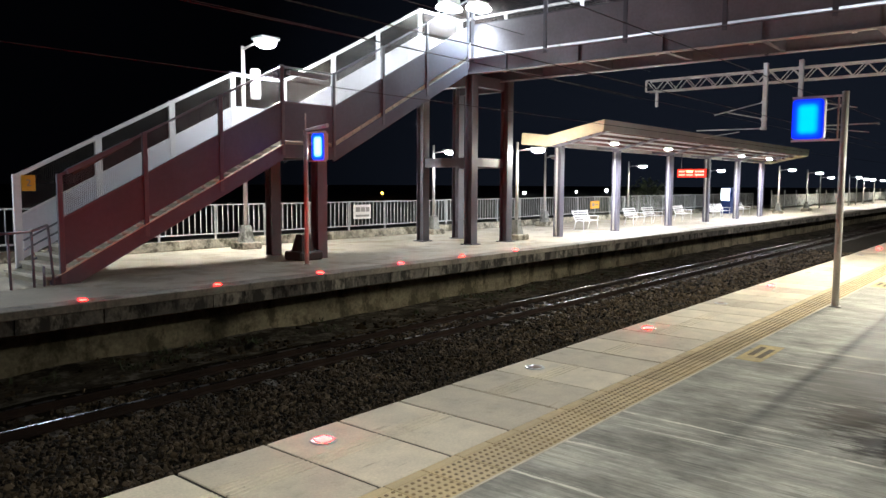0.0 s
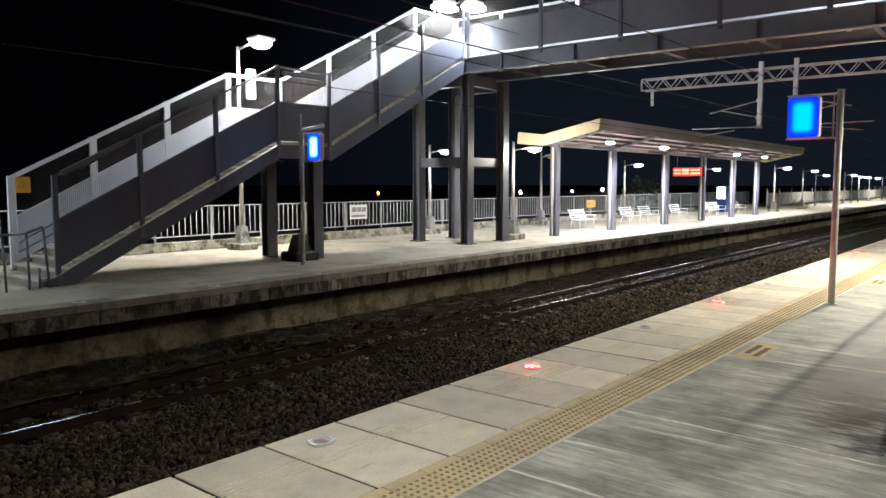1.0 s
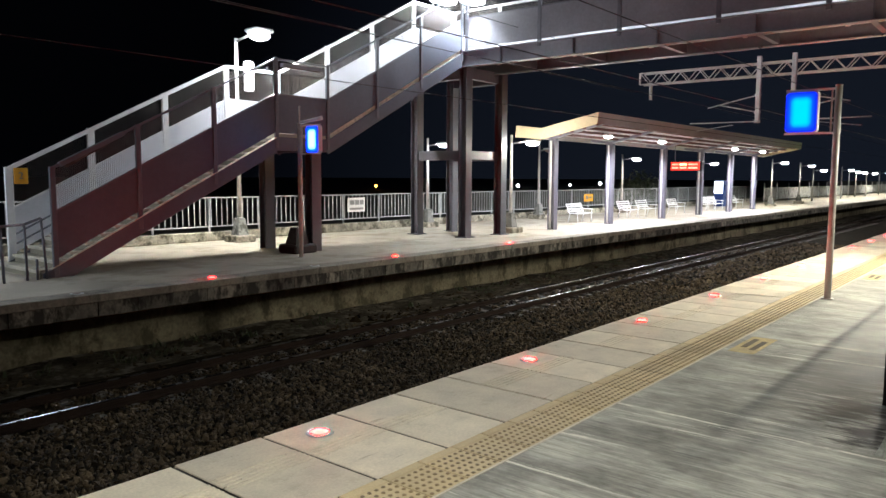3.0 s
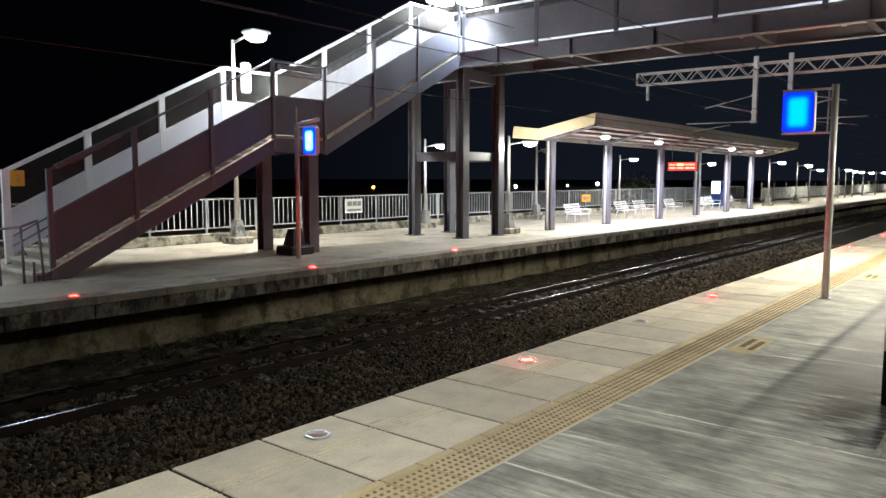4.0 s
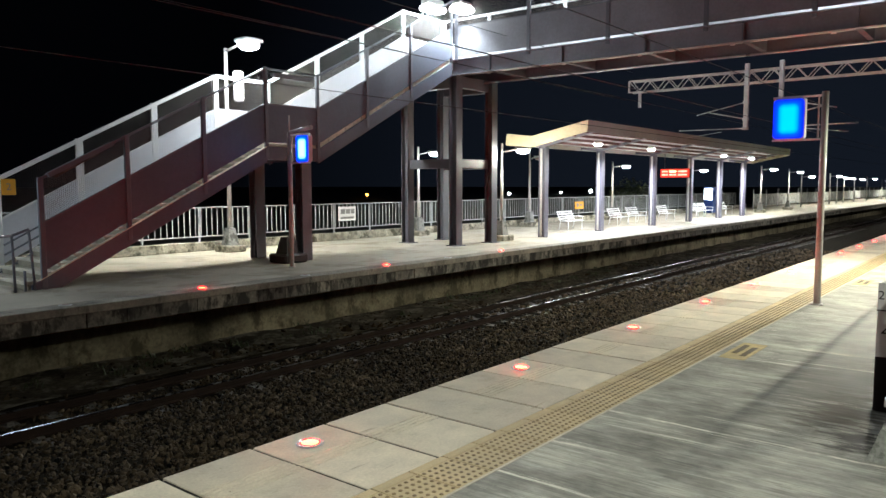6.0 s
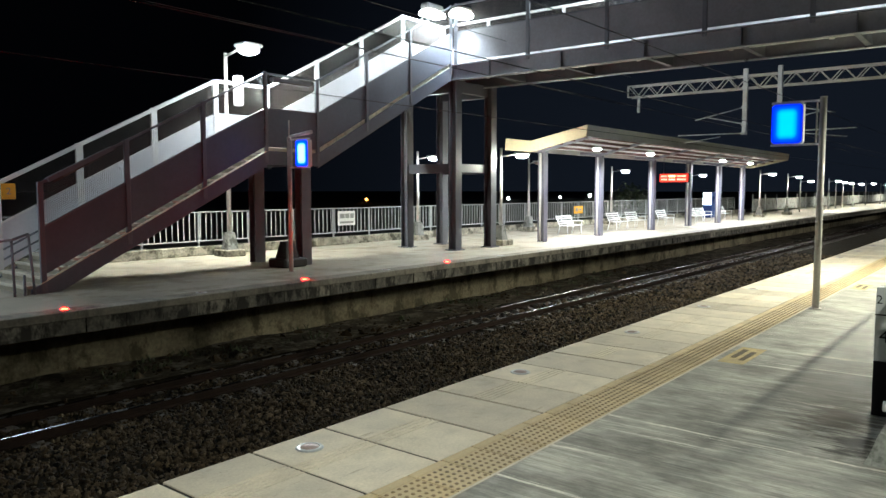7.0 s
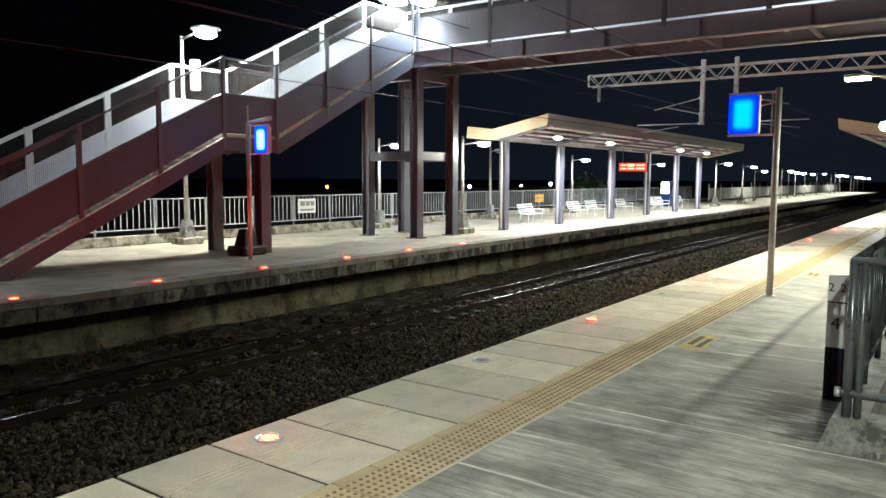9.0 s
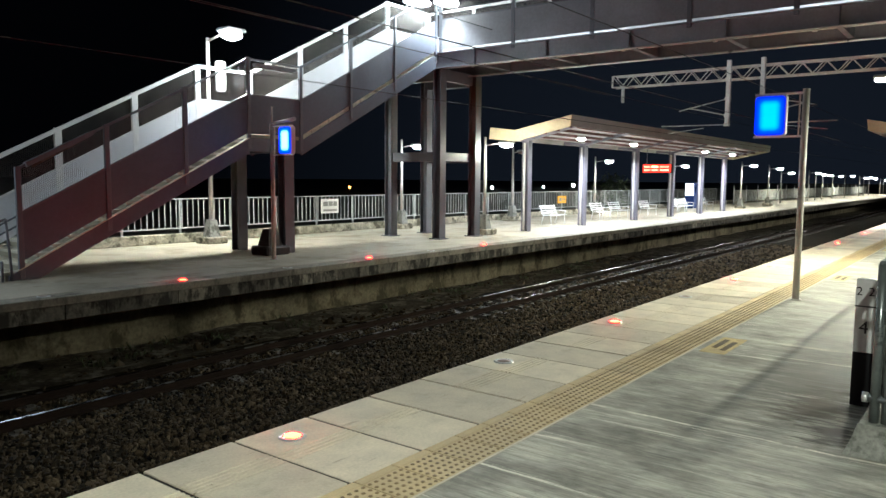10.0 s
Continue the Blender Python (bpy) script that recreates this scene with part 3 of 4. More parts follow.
def lettering(name, text, size, m, parent, place, turn, label=""):
    cu = bpy.data.curves.new(name, "FONT")
    cu.body, cu.size, cu.extrude, cu.align_x, cu.align_y = text, size, 0.002, "CENTER", "CENTER"
    tmp = bpy.data.objects.new(name, cu)
    scene.collection.objects.link(tmp)
    me = bpy.data.meshes.new_from_object(tmp)
    bpy.data.objects.remove(tmp)
    me.materials.append(m)
    ob = new(name, me)
    ob.parent = parent
    ob.matrix_basis = Matrix.Translation(place) @ Euler([radians(a) for a in turn]).to_matrix().to_4x4()
    return tagged(ob, label) if label else ob


FACE_WEST = (90, 0, -90)
lettering("numeral", "2", 0.115, INK, post, (PX - 0.002, 1.07, 1.1), FACE_WEST)
lettering("numeral", "2", 0.115, INK, post, (PX - 0.002, 0.968, 1.1), FACE_WEST)
lettering("numeral", "4", 0.17, INK, post, (PX - 0.002, 1.02, 0.755), FACE_WEST)


# ---- light-box signs on poles ----
def lightbox_sign(x, y, toward, face, hood, low=0.0, wide=0.51, high=0.7):
    """A pole with two arms that carry a thin back-lit box; toward: +1 or -1 along y."""
    s = thing("lightbox_sign", "blue back-lit sign box on a grey steel pole, lit at night", "sign", "stop signs of both platforms", place=(x, y, 0))
    top, c0, c1, z1 = 3.74 - low, 0.325, 0.325 + wide, 3.655 - low
    z0 = z1 - high
    part("pole", rod(bmesh.new(), (0, 0, 0), (0, 0, top), 0.058, sides=16), POLE, s)
    part("pole_cap", rod(bmesh.new(), (0, 0, top), (0, 0, top + 0.015), 0.06, sides=16), POLE, s)
    part("foot_plate", rod(bmesh.new(), (0, 0, 0), (0, 0, 0.02), 0.1, sides=16), POLE, s)
    for z in (z0 - 0.025, z1 + 0.035):
        part("arm", beam(bmesh.new(), (0, 0.03 * toward, z), (0, (c1 + 0.02) * toward, z), 0.04, 0.035), WHITE_STEEL, s)
    part("bracket", beam(bmesh.new(), (0, 0.1 * toward, z1 + 0.02), (0, 0.1 * toward, z0 - 0.01), 0.025, 0.02), POLE, s)

    def plate(lo, hi, a, b, c, d, r):
        """An upright plate with rounded corners, from lo to hi in x."""
        pts = []
        for cy, cz, turn in ((b - r, d - r, 0), (a + r, d - r, 90), (a + r, c + r, 180), (b - r, c + r, 270)):
            pts += [(toward * (cy + r * math.cos(radians(turn + 22.5 * k))), cz + r * math.sin(radians(turn + 22.5 * k))) for k in range(5)]
        return prism(bmesh.new(), pts, "x", lo, hi)
    case = part("case", plate(-0.05, 0.09, c0 - 0.015, c1 + 0.005, z0 - 0.005, z1 + 0.015, 0.05), WHITE_STEEL, s, "white sheet-steel box")
    part("sign_face", plate(-0.066, -0.051, c0, c1, z0, z1, 0.07), face, case, "glowing blue acrylic face")
    if hood:
        part("lamp_hood", rod(bmesh.new(), (0, -0.02, top + 0.03), (0, -0.85, top + 0.11), 0.03, 0.055), GALV, s, "slim grey lamp hood above the sign")
        part("antenna", rod(bmesh.new(), (0, 0, top), (0, 0, top + 0.45), 0.02), POLE, s)
    return s


lightbox_sign(14.37, 2.93, 1, SIGN_NEAR, False)
lightbox_sign(12.55, 15.08, -1, SIGN_FAR, True, 0.27, 0.44, 0.66)

# ---- near lamp post with a camera ----
lp = thing("platform_lamp", "tall grey lamp post with lit head and white surveillance camera", "lamp post", place=(21.0, 1.62, 0))
part("pole", rod(bmesh.new(), (0, 0, 0), (0, 0, 4.7), 0.085, 0.06, 14), POLE, lp)
part("arm", rod(bmesh.new(), (0, 0, 4.62), (0, 0.95, 4.68), 0.03), POLE, lp)
part("head", box((-0.18, 0.55, 4.62), (0.18, 1.15, 4.72), 0.03), GALV, lp)
part("glass", box((-0.16, 0.58, 4.57), (0.16, 1.12, 4.617), 0.015), LAMP_WARM, lp, "glowing lamp glass")
cctv = part("camera_housing", box((-0.46, -0.06, 3.7), (0.12, 0.16, 3.9), 0.05), WHITE_STEEL, lp, "white surveillance camera housing")
part("camera_lens", rod(bmesh.new(), (-0.49, 0.05, 3.8), (-0.44, 0.05, 3.8), 0.075, sides=14), BLACK, cctv)
part("bracket", rod(bmesh.new(), (0, 0.02, 3.5), (0, 0.05, 3.76), 0.03), WHITE_STEEL, lp)
part("small_lamp", rod(bmesh.new(), (-0.05, 0.08, 3.52), (-0.3, 0.2, 3.4), 0.05, 0.12), LAMP_WHITE, lp, "small lit spot lamp")

# lamp post beyond the railing that lights the near platform
lp2 = thing("platform_lamp", "grey steel lamp post with a lit head over the stairwell side", "lamp post", place=(16.4, -3.1, 0))
part("pole", rod(bmesh.new(), (0, 0, 0), (0, 0, 5.0), 0.085, 0.06, 14), POLE, lp2)
part("arm", rod(bmesh.new(), (0, 0, 4.92), (0, 1.0, 4.98), 0.03), POLE, lp2)
part("head", box((-0.18, 0.7, 4.9), (0.18, 1.35, 5.0), 0.03), GALV, lp2)
part("glass", box((-0.16, 0.73, 4.85), (0.16, 1.32, 4.897), 0.015), LAMP_WARM, lp2, "glowing lamp glass")

copy_thing(lp2, pose(0.5, -2.05, 0))

# wall of the building at the end of the near platform, with a mast before it
bwall = setting("wall_building", box((31.0, -6.0, 0), (32.6, 2.1, 7.4), 0.02), TOWER_WALL, "plain beige rendered wall of the station building", "wall")
part("trim", box((30.97, -6.0, 1.62), (31.0, 2.1, 1.74)), STEEL, bwall)
led2 = thing("led_board", "dark notice board with red lines on a beige wall", "display")
part("board", box((30.9, 0.65, 1.88), (30.995, 1.85, 2.5), 0.01), BLACK, led2)
for k in range(3):
    part("text_bar", box((30.885, 0.75, 1.95 + 0.19 * k), (30.9, 1.75, 2.03 + 0.19 * k)), RED_STEEL, led2, "dark red text line")
part("indicator", rod(bmesh.new(), (30.85, 2.0, 2.47), (30.9, 2.0, 2.47), 0.07, sides=12), RED_LED, led2, "round red indicator light")


# ---- far platform ----
far = bmesh.new()
slab_of(far, (-9, 13.62, -0.42), (150, 21.6, 0.0))
far_floor = setting("platform_far", far, FLOOR_FAR, "worn pale concrete station platform, brightly lit under the shelter", "platform")
cop = bmesh.new()
slab_of(cop, (-9, EDGE_F, -0.15), (150, 13.62, 0.0), 0, 0.012)
slab_of(cop, (-9, EDGE_F + 0.12, -0.42), (150, 13.62, -0.15))
coping = setting("platform_coping", cop, EDGE, "dark stained concrete coping along the platform edge", "coping")
setting("wall_retaining", box((-9, 14.7, -1.68), (150, 15.0, -0.42)), WALL_OLD, "old yellowish concrete retaining wall under the platform", "wall")
setting("wall_back", box((-9, 21.2, -1.68), (150, 21.6, -0.42)), WALL_OLD, "concrete wall behind the platform", "wall")

kb = bmesh.new()
slab_of(kb, (-9, 21.02, 0.0), (150, 21.3, 0.31), 0, 0.03)
far_kerb = setting("kerb_far", kb, KERB, "mossy flaking concrete kerb below the fence", "kerb")

# ---- fence behind the far platform ----
fence = thing("fence", "white-grey steel bar fence on a mossy kerb", "fence")
FY, FTOP, FLOW = 21.15, 1.41, 0.47
for z in (FTOP, FLOW):
    part("rail", beam(bmesh.new(), (-9, FY, z), (69, FY, z), 0.05, 0.045), FENCE, fence)
bar_mesh = mesh_of("bar", box((-0.016, -0.012, FLOW), (0.016, 0.012, FTOP - 0.02)), FENCE)
fpost_mesh = mesh_of("post", box((-0.03, -0.03, 0.3), (0.03, 0.03, FTOP)), FENCE)
bx = 3.0
while bx < 52:
    ob = part("bar", bar_mesh, None, fence)
    ob.location = (bx, FY, 0)
    bx += 0.205
for i in range(40):
    ob = part("post", fpost_mesh, None, fence)
    ob.location = (-8 + 1.98 * i, FY, 0)
rest = bmesh.new()
bx = 52.0
while bx < 69:
    slab_of(rest, (bx - 0.016, FY - 0.012, FLOW), (bx + 0.016, FY + 0.012, FTOP - 0.02))
    bx += 0.205
tagged(part("bars", rest, FENCE, fence), kind="stuff")
mfence = thing("panel_fence", "pale grey mesh panel fence along the far platform", "fence")
mfp = mesh_of("panel", box((-1.9, -0.012, 0.25), (1.9, 0.012, 1.3)), RAW)
mpp = mesh_of("post", box((-0.04, -0.04, 0.0), (0.04, 0.04, 1.7)), GALV)
for i in range(20):
    part("panel", mfp, None, mfence).location = (71 + 4 * i, 19.5, 0)
    part("post", mpp, None, mfence).location = (69 + 4 * i, 19.5, 0)

# notices on the fence
n1 = thing("notice_board", "white notice with grey printed lines on the fence", "notice")
part("board", box((19.9, 21.08, 0.74), (20.85, 21.1, 1.3), 0.006), SIGN_WHITE, n1)
for k, (a, b) in enumerate(((20.02, 20.26), (20.3, 20.52), (20.56, 20.76))):
    part("text_bar", box((a, 21.074, 1.02), (b, 21.08, 1.2)), BARS_GREY, n1)
part("text_bar", box((20.02, 21.074, 0.82), (20.74, 21.08, 0.9)), BARS_GREY, n1)
n2 = thing("notice_board", "small yellow notice with dark marks on the fence", "notice")
part("board", box((38.9, 21.08, 0.72), (40.0, 21.1, 1.16), 0.006), YELLOW, n2)
part("text_bar", box((39.1, 21.074, 0.85), (39.4, 21.08, 1.05)), BARS_GREY, n2)
part("text_bar", box((39.5, 21.074, 0.9), (39.8, 21.08, 1.0)), BARS_GREY, n2)


n3 = thing("notice_board", "small white notice on the fence", "notice")
part("board", box((50.5, 21.08, 0.75), (51.0, 21.1, 1.4), 0.006), SIGN_WHITE, n3)
part("text_bar", box((50.58, 21.074, 1.1), (50.92, 21.08, 1.3)), BARS_GREY, n3)


# ---- stairs, tower and footbridge ----
FRONT, BACK = 15.9, 18.1
LOW = [(6.7, 0.33), (8.58, 1.29), (10.56, 2.3), (12.45, 3.25)]
LAND = [(12.45, 3.25), (14.25, 3.25)]
UP = [(14.25, 3.25), (16.25, 4.28), (18.27, 5.33), (20.4, 6.46)]
DECK, BX0, BX1, BEND = 6.46, 20.5, 22.8, -3.0


def parapet(parent, axis, k, out, pts, skin, lining, steel, post_w, rail_w, posts=True, gap=0.01, drop=0.22):
    """Bays of solid panel below and wire mesh above between posts; out: the outward side."""
    def at(u, z, off=0.0):
        return (u, k + off, z) if axis == "y" else (k + off, u, z)
    for (u0, z0), (u1, z1) in zip(pts, pts[1:]):
        e = 0.04 if u1 > u0 else -0.04
        slope = (z1 - z0) / (u1 - u0)
        a0, a1, b0, b1 = u0 + e, u1 - e, z0 + slope * e, z1 - slope * e
        sheet = [(a0, b0 + gap), (a1, b1 + gap), (a1, b1 + 1.0), (a0, b0 + 1.0)]
        bm = bmesh.new()
        prism(bm, sheet, axis, *sorted((k, k + out * 0.02)), 0)
        prism(bm, sheet, axis, *sorted((k - out * 0.001, k - out * 0.02)), 1)
        part("side_panel", bm, (skin, lining), parent)
        bm = bmesh.new()
        beam(bm, at(a0, b0 + 1.02), at(a1, b1 + 1.02), 0.05, 0.04)
        part("middle_rail", bm, steel, parent)
        part("top_rail", beam(bmesh.new(), at(a0 - e, b0 - slope * e + 1.93), at(a1 + e, b1 + slope * e + 1.93), rail_w, rail_w), steel, parent)
        bm = bmesh.new()
        count = int(abs(a1 - a0) / 0.042)
        for i in range(count + 1):
            u = a0 + (a1 - a0) * i / count
            z = b0 + (b1 - b0) * i / count
            lo, hi = at(u - 0.0019, z + 1.04, -0.0019), at(u + 0.0019, z + 1.91, 0.0019)
            slab_of(bm, lo, hi)
        for i in range(20):
            h = 1.06 + 0.042 * i
            beam(bm, at(a0, b0 + h), at(a1, b1 + h), 0.0036, 0.0038)
        part("mesh_infill", bm, WIRE, parent, "dark wire mesh")
    for u, z in pts if posts else ():
        lo, hi = at(u - post_w / 2, z - drop, min(out * 0.045, -out * 0.03)), at(u + post_w / 2, z + 1.97, max(out * 0.045, -out * 0.03))
        part("post", box(lo, hi, 0.008), steel, parent)


stair = thing("footbridge_stair", "steel station stair with mauve-grey outer panels, white inner panels and mesh", "stairs")
parapet(stair, "y", FRONT, -1, LOW, PANEL_OUT, PANEL_IN, STEEL, 0.11, 0.05, gap=0.04, drop=0.38)
parapet(stair, "y", FRONT, -1, LAND, PANEL_OUT, PANEL_IN, STEEL, 0.11, 0.05, posts=False)
parapet(stair, "y", FRONT, -1, UP, PANEL_OUT, PANEL_IN, STEEL, 0.11, 0.05, gap=0.04, drop=0.38)
parapet(stair, "y", BACK, 1, LOW, PANEL_IN, PANEL_IN, WHITE_STEEL, 0.17, 0.09)
parapet(stair, "y", BACK, 1, LAND, PANEL_IN, PANEL_IN, WHITE_STEEL, 0.17, 0.09, posts=False)
parapet(stair, "y", BACK, 1, UP, PANEL_IN, PANEL_IN, WHITE_STEEL, 0.17, 0.09)
for y0, y1 in ((FRONT - 0.03, FRONT + 0.03), (BACK - 0.03, BACK + 0.03)):
    for pts in (LOW, UP):
        (xa, za), (xb, zb) = pts[0], pts[-1]
        sl = (zb - za) / (xb - xa)
        bm = bmesh.new()
        if pts is LOW:
            foot = xa + (0.5 - za) / sl
            outline = [(6.45, 0.004), (foot, 0.004), (xb, zb - 0.5), (xb, zb - 0.11), (6.45, za - 0.11 + sl * (6.45 - xa))]
        else:
            outline = [(xa, za - 0.5), (xb, zb - 0.56), (xb, zb - 0.11), (xa, za - 0.11)]
        prism(bm, outline, "y", y0, y1)
        part("stringer", bm, PANEL_OUT, stair, "mauve-grey painted steel stringer")
# Added plate for the bright line above the stringer; the flange's light is colour too.
part("skirting", prism(bmesh.new(), [(14.3, 3.25 - 0.2), (20.4, 6.46 - 0.2), (20.4, 6.46 + 0.1), (14.3, 3.25 + 0.1)], "y", FRONT + 0.034, FRONT + 0.046), LIT_STRIP, stair, "added pale strip standing for light beside the treads")
part("top_flange", beam(bmesh.new(), (6.6, FRONT - 0.01, 0.33 - 0.095 - 0.05), (12.43, FRONT - 0.01, 3.24 - 0.095), 0.09, 0.02), LIT_STRIP, stair, "stringer flange, pale for the light it catches")
tread_mesh = mesh_of("tread", slab_of(slab_of(bmesh.new(), (-0.005, FRONT + 0.05, -0.055), (0.32, BACK - 0.031, -0.002), 1), (-0.05, FRONT + 0.05, -0.06), (-0.006, BACK - 0.031, 0.004), 1), RISER, TREAD)
riser_mesh = mesh_of("riser", box((0.0, FRONT + 0.031, -0.22), (0.015, BACK - 0.031, -0.056)), RISER)
for x_end, z_base in ((12.45, 0.0), (20.4, 3.25)):
    for i in range(1, 19):
        xs, zs = x_end - (19 - i) * 0.3367, z_base + i * (3.25 if z_base == 0 else 3.21) / 19
        part("tread", tread_mesh, None, stair).location = (xs, 0, zs)
        part("riser", riser_mesh, None, stair).location = (xs, 0, zs)
part("landing", box((12.45, FRONT + 0.031, 3.12), (14.25, BACK - 0.031, 3.25)), FLOOR_FAR, stair)
part("landing_fascia", box((12.45, FRONT - 0.03, 2.8), (14.25, FRONT + 0.03, 3.16)), PANEL_OUT, stair)
part("landing_fascia", box((12.45, BACK - 0.03, 2.8), (14.25, BACK + 0.03, 3.16)), PANEL_OUT, stair)
for xb in (12.5, 14.2):
    part("landing_beam", box((xb - 0.06, FRONT + 0.032, 2.82), (xb + 0.06, BACK - 0.032, 3.118)), STEEL, stair)
for cx, cy in ((13.6, 17.85), (13.95, 16.2)):
    part("column", h_column(bmesh.new(), cx, cy, 0.0, 2.82, 0.34, 0.3), STEEL, stair)
for (xa, za), (xb, zb) in (((6.85, 2.34), (8.25, 3.05)), ((12.65, 5.05), (14.0, 5.05))):
    fx = part("tube_light", beam(bmesh.new(), (xa, FRONT - 0.02, za), (xb, FRONT - 0.02, zb), 0.14, 0.09), STEEL, stair, "unlit tube light along the rail")
    part("diffuser", beam(bmesh.new(), (xa + 0.1, FRONT - 0.02, za - 0.02), (xb - 0.05, FRONT - 0.02, zb - 0.03), 0.1, 0.09), SMOKED, fx)
# short handrail at the foot of the white side
for h in (0.5, 0.72):
    part("handrail", rod(bmesh.new(), (6.75, BACK - 0.12, 0.38 + h - 0.3), (8.3, BACK - 0.12, 1.17 + h - 0.3), 0.022), STEEL, stair)

plate = thing("platform_number_plate", "small yellow plate with a platform numeral on the stair mesh", "sign")
part("plate", box((6.78, BACK - 0.075, 1.92), (7.08, BACK - 0.06, 2.28), 0.004), YELLOW, plate)
lettering("numeral", "2", 0.22, BARS_GREY, plate, (6.93, BACK - 0.078, 2.1), (90, 0, 0))

# low guard at the stair's foot
guard = thing("foot_guard", "short dark steel handrail guard at the foot of the stair", "railing")
for a, b in (((5.65, 15.75, 0), (5.62, 15.75, 1.12)), ((6.1, 15.8, 0), (6.08, 15.8, 1.14)), ((6.5, 15.85, 0), (6.42, 15.85, 1.25)), ((6.3, 15.82, 0), (6.3, 15.82, 0.42))):
    part("upright", rod(bmesh.new(), a, b, 0.028), STEEL, guard)
part("top_rail", rod(bmesh.new(), (5.1, 15.7, 1.1), (6.08, 15.8, 1.14), 0.028), STEEL, guard)
part("top_rail", rod(bmesh.new(), (6.08, 15.8, 1.14), (6.42, 15.85, 1.25), 0.028), STEEL, guard)

bridge = thing("footbridge", "grey steel footbridge with panelled sides over the tracks", "footbridge")
RUN = [(15.75, DECK), (12.85, DECK), (10.1, DECK), (7.2, DECK), (4.5, DECK), (1.75, DECK), (-1.0, DECK), (BEND, DECK)]
parapet(bridge, "x", BX0, -1, [(u, z + 0.05) for u, z in RUN], BRIDGE_SKIN, PANEL_IN, STEEL, 0.13, 0.06)
parapet(bridge, "x", BX1, 1, [(18.1, DECK), (16.0, DECK)] + RUN[1:], BRIDGE_SKIN, PANEL_IN, WHITE_STEEL, 0.13, 0.08)
parapet(bridge, "y", BACK + 0.06, 1, [(20.45, DECK), (22.75, DECK)], PANEL_IN, PANEL_IN, WHITE_STEEL, 0.15, 0.09)
part("deck", box((BX0 + 0.05, BEND, 6.33), (BX1 - 0.05, 18.1, 6.44)), RAW, bridge)
for gx in (BX0, BX1):
    web = part("girder", box((gx - 0.012, BEND, 5.93), (gx + 0.012, 18.1, 6.4)), BRIDGE_SKIN, bridge, "deep plate girder")
    part("flange", box((gx - 0.11, BEND, 5.9), (gx + 0.11, 18.1, 5.93)), BRIDGE_SKIN, web)
    part("flange", box((gx - 0.11, BEND, 6.4), (gx + 0.04, 18.1, 6.43)), BRIDGE_SKIN, web)
stiff = mesh_of("stiffener", box((-0.1, -0.01, 5.93), (-0.012, 0.01, 6.4)), STEEL)
for i in range(7):
    part("stiffener", stiff, None, bridge).location = (BX0, 14.3 - 2.7 * i, 0)
for i in range(8):
    part("cross_beam", box((BX0 + 0.12, 17.0 - 2.7 * i, 5.95), (BX1 - 0.12, 17.15 - 2.7 * i, 6.32)), STEEL, bridge)
for dx, z in ((0.5, 6.05), (0.62, 6.0), (1.6, 5.8)):
    part("conduit", rod(bmesh.new(), (BX0 + dx, BEND, z), (BX0 + dx, 17.5, z), 0.03), GALV, bridge)
part("soffit", box((BX0 + 0.2, BEND, 6.3), (BX1 - 0.2, 18.0, 6.325)), STEEL, bridge)
for cx, cy in ((20.6, 18.1), (22.62, 18.05), (20.6, 15.86), (22.55, 15.72), (20.6, -2.6), (22.6, -2.6)):
    col = part("column", h_column(bmesh.new(), cx, cy, 0.0, 5.9, 0.34, 0.32), STEEL, bridge)
    part("base_plate", box((cx - 0.25, cy - 0.25, 0), (cx + 0.25, cy + 0.25, 0.03)), STEEL, col)
for lo, hi in (((20.5, 16.03, 2.72), (20.7, 17.93, 3.05)), ((22.5, 15.9, 2.72), (22.7, 17.88, 3.05)), ((20.78, 15.72, 2.74), (22.37, 15.9, 3.04))):
    part("tie_beam", box(lo, hi, 0.01), STEEL, bridge)
for lo, hi in (((20.45, 16.03, 5.5), (20.75, 17.93, 5.89)), ((22.45, 15.9, 5.5), (22.75, 17.88, 5.89)), ((20.78, 15.7, 5.5), (22.37, 15.9, 5.89))):
    part("cap_beam", box(lo, hi, 0.01), STEEL, bridge)
flood = thing("floodlight", "bright white floodlight on a short arm above the stair head", "floodlight")
part("arm", rod(bmesh.new(), (21.3, 18.1, 8.35), (21.4, 17.6, 8.75), 0.035), GALV, flood)
part("head", box((20.95, 17.35, 8.62), (21.85, 17.75, 8.9), 0.05), GALV, flood)
part("glass", box((20.9, 17.28, 8.45), (21.9, 17.8, 8.615), 0.05), LAMP_FLOOD, flood, "glowing floodlight glass")


flood2 = thing("floodlight", "bright white floodlight on an arm outside the stair head", "floodlight")
part("arm", rod(bmesh.new(), (20.42, 15.84, 8.35), (20.2, 15.4, 8.2), 0.035), GALV, flood2)
part("head", box((19.85, 15.1, 8.08), (20.55, 15.5, 8.24), 0.05), GALV, flood2)
part("glass", box((19.8, 15.05, 7.9), (20.6, 15.55, 8.075), 0.05), LAMP_FLOOD, flood2, "glowing floodlight glass")
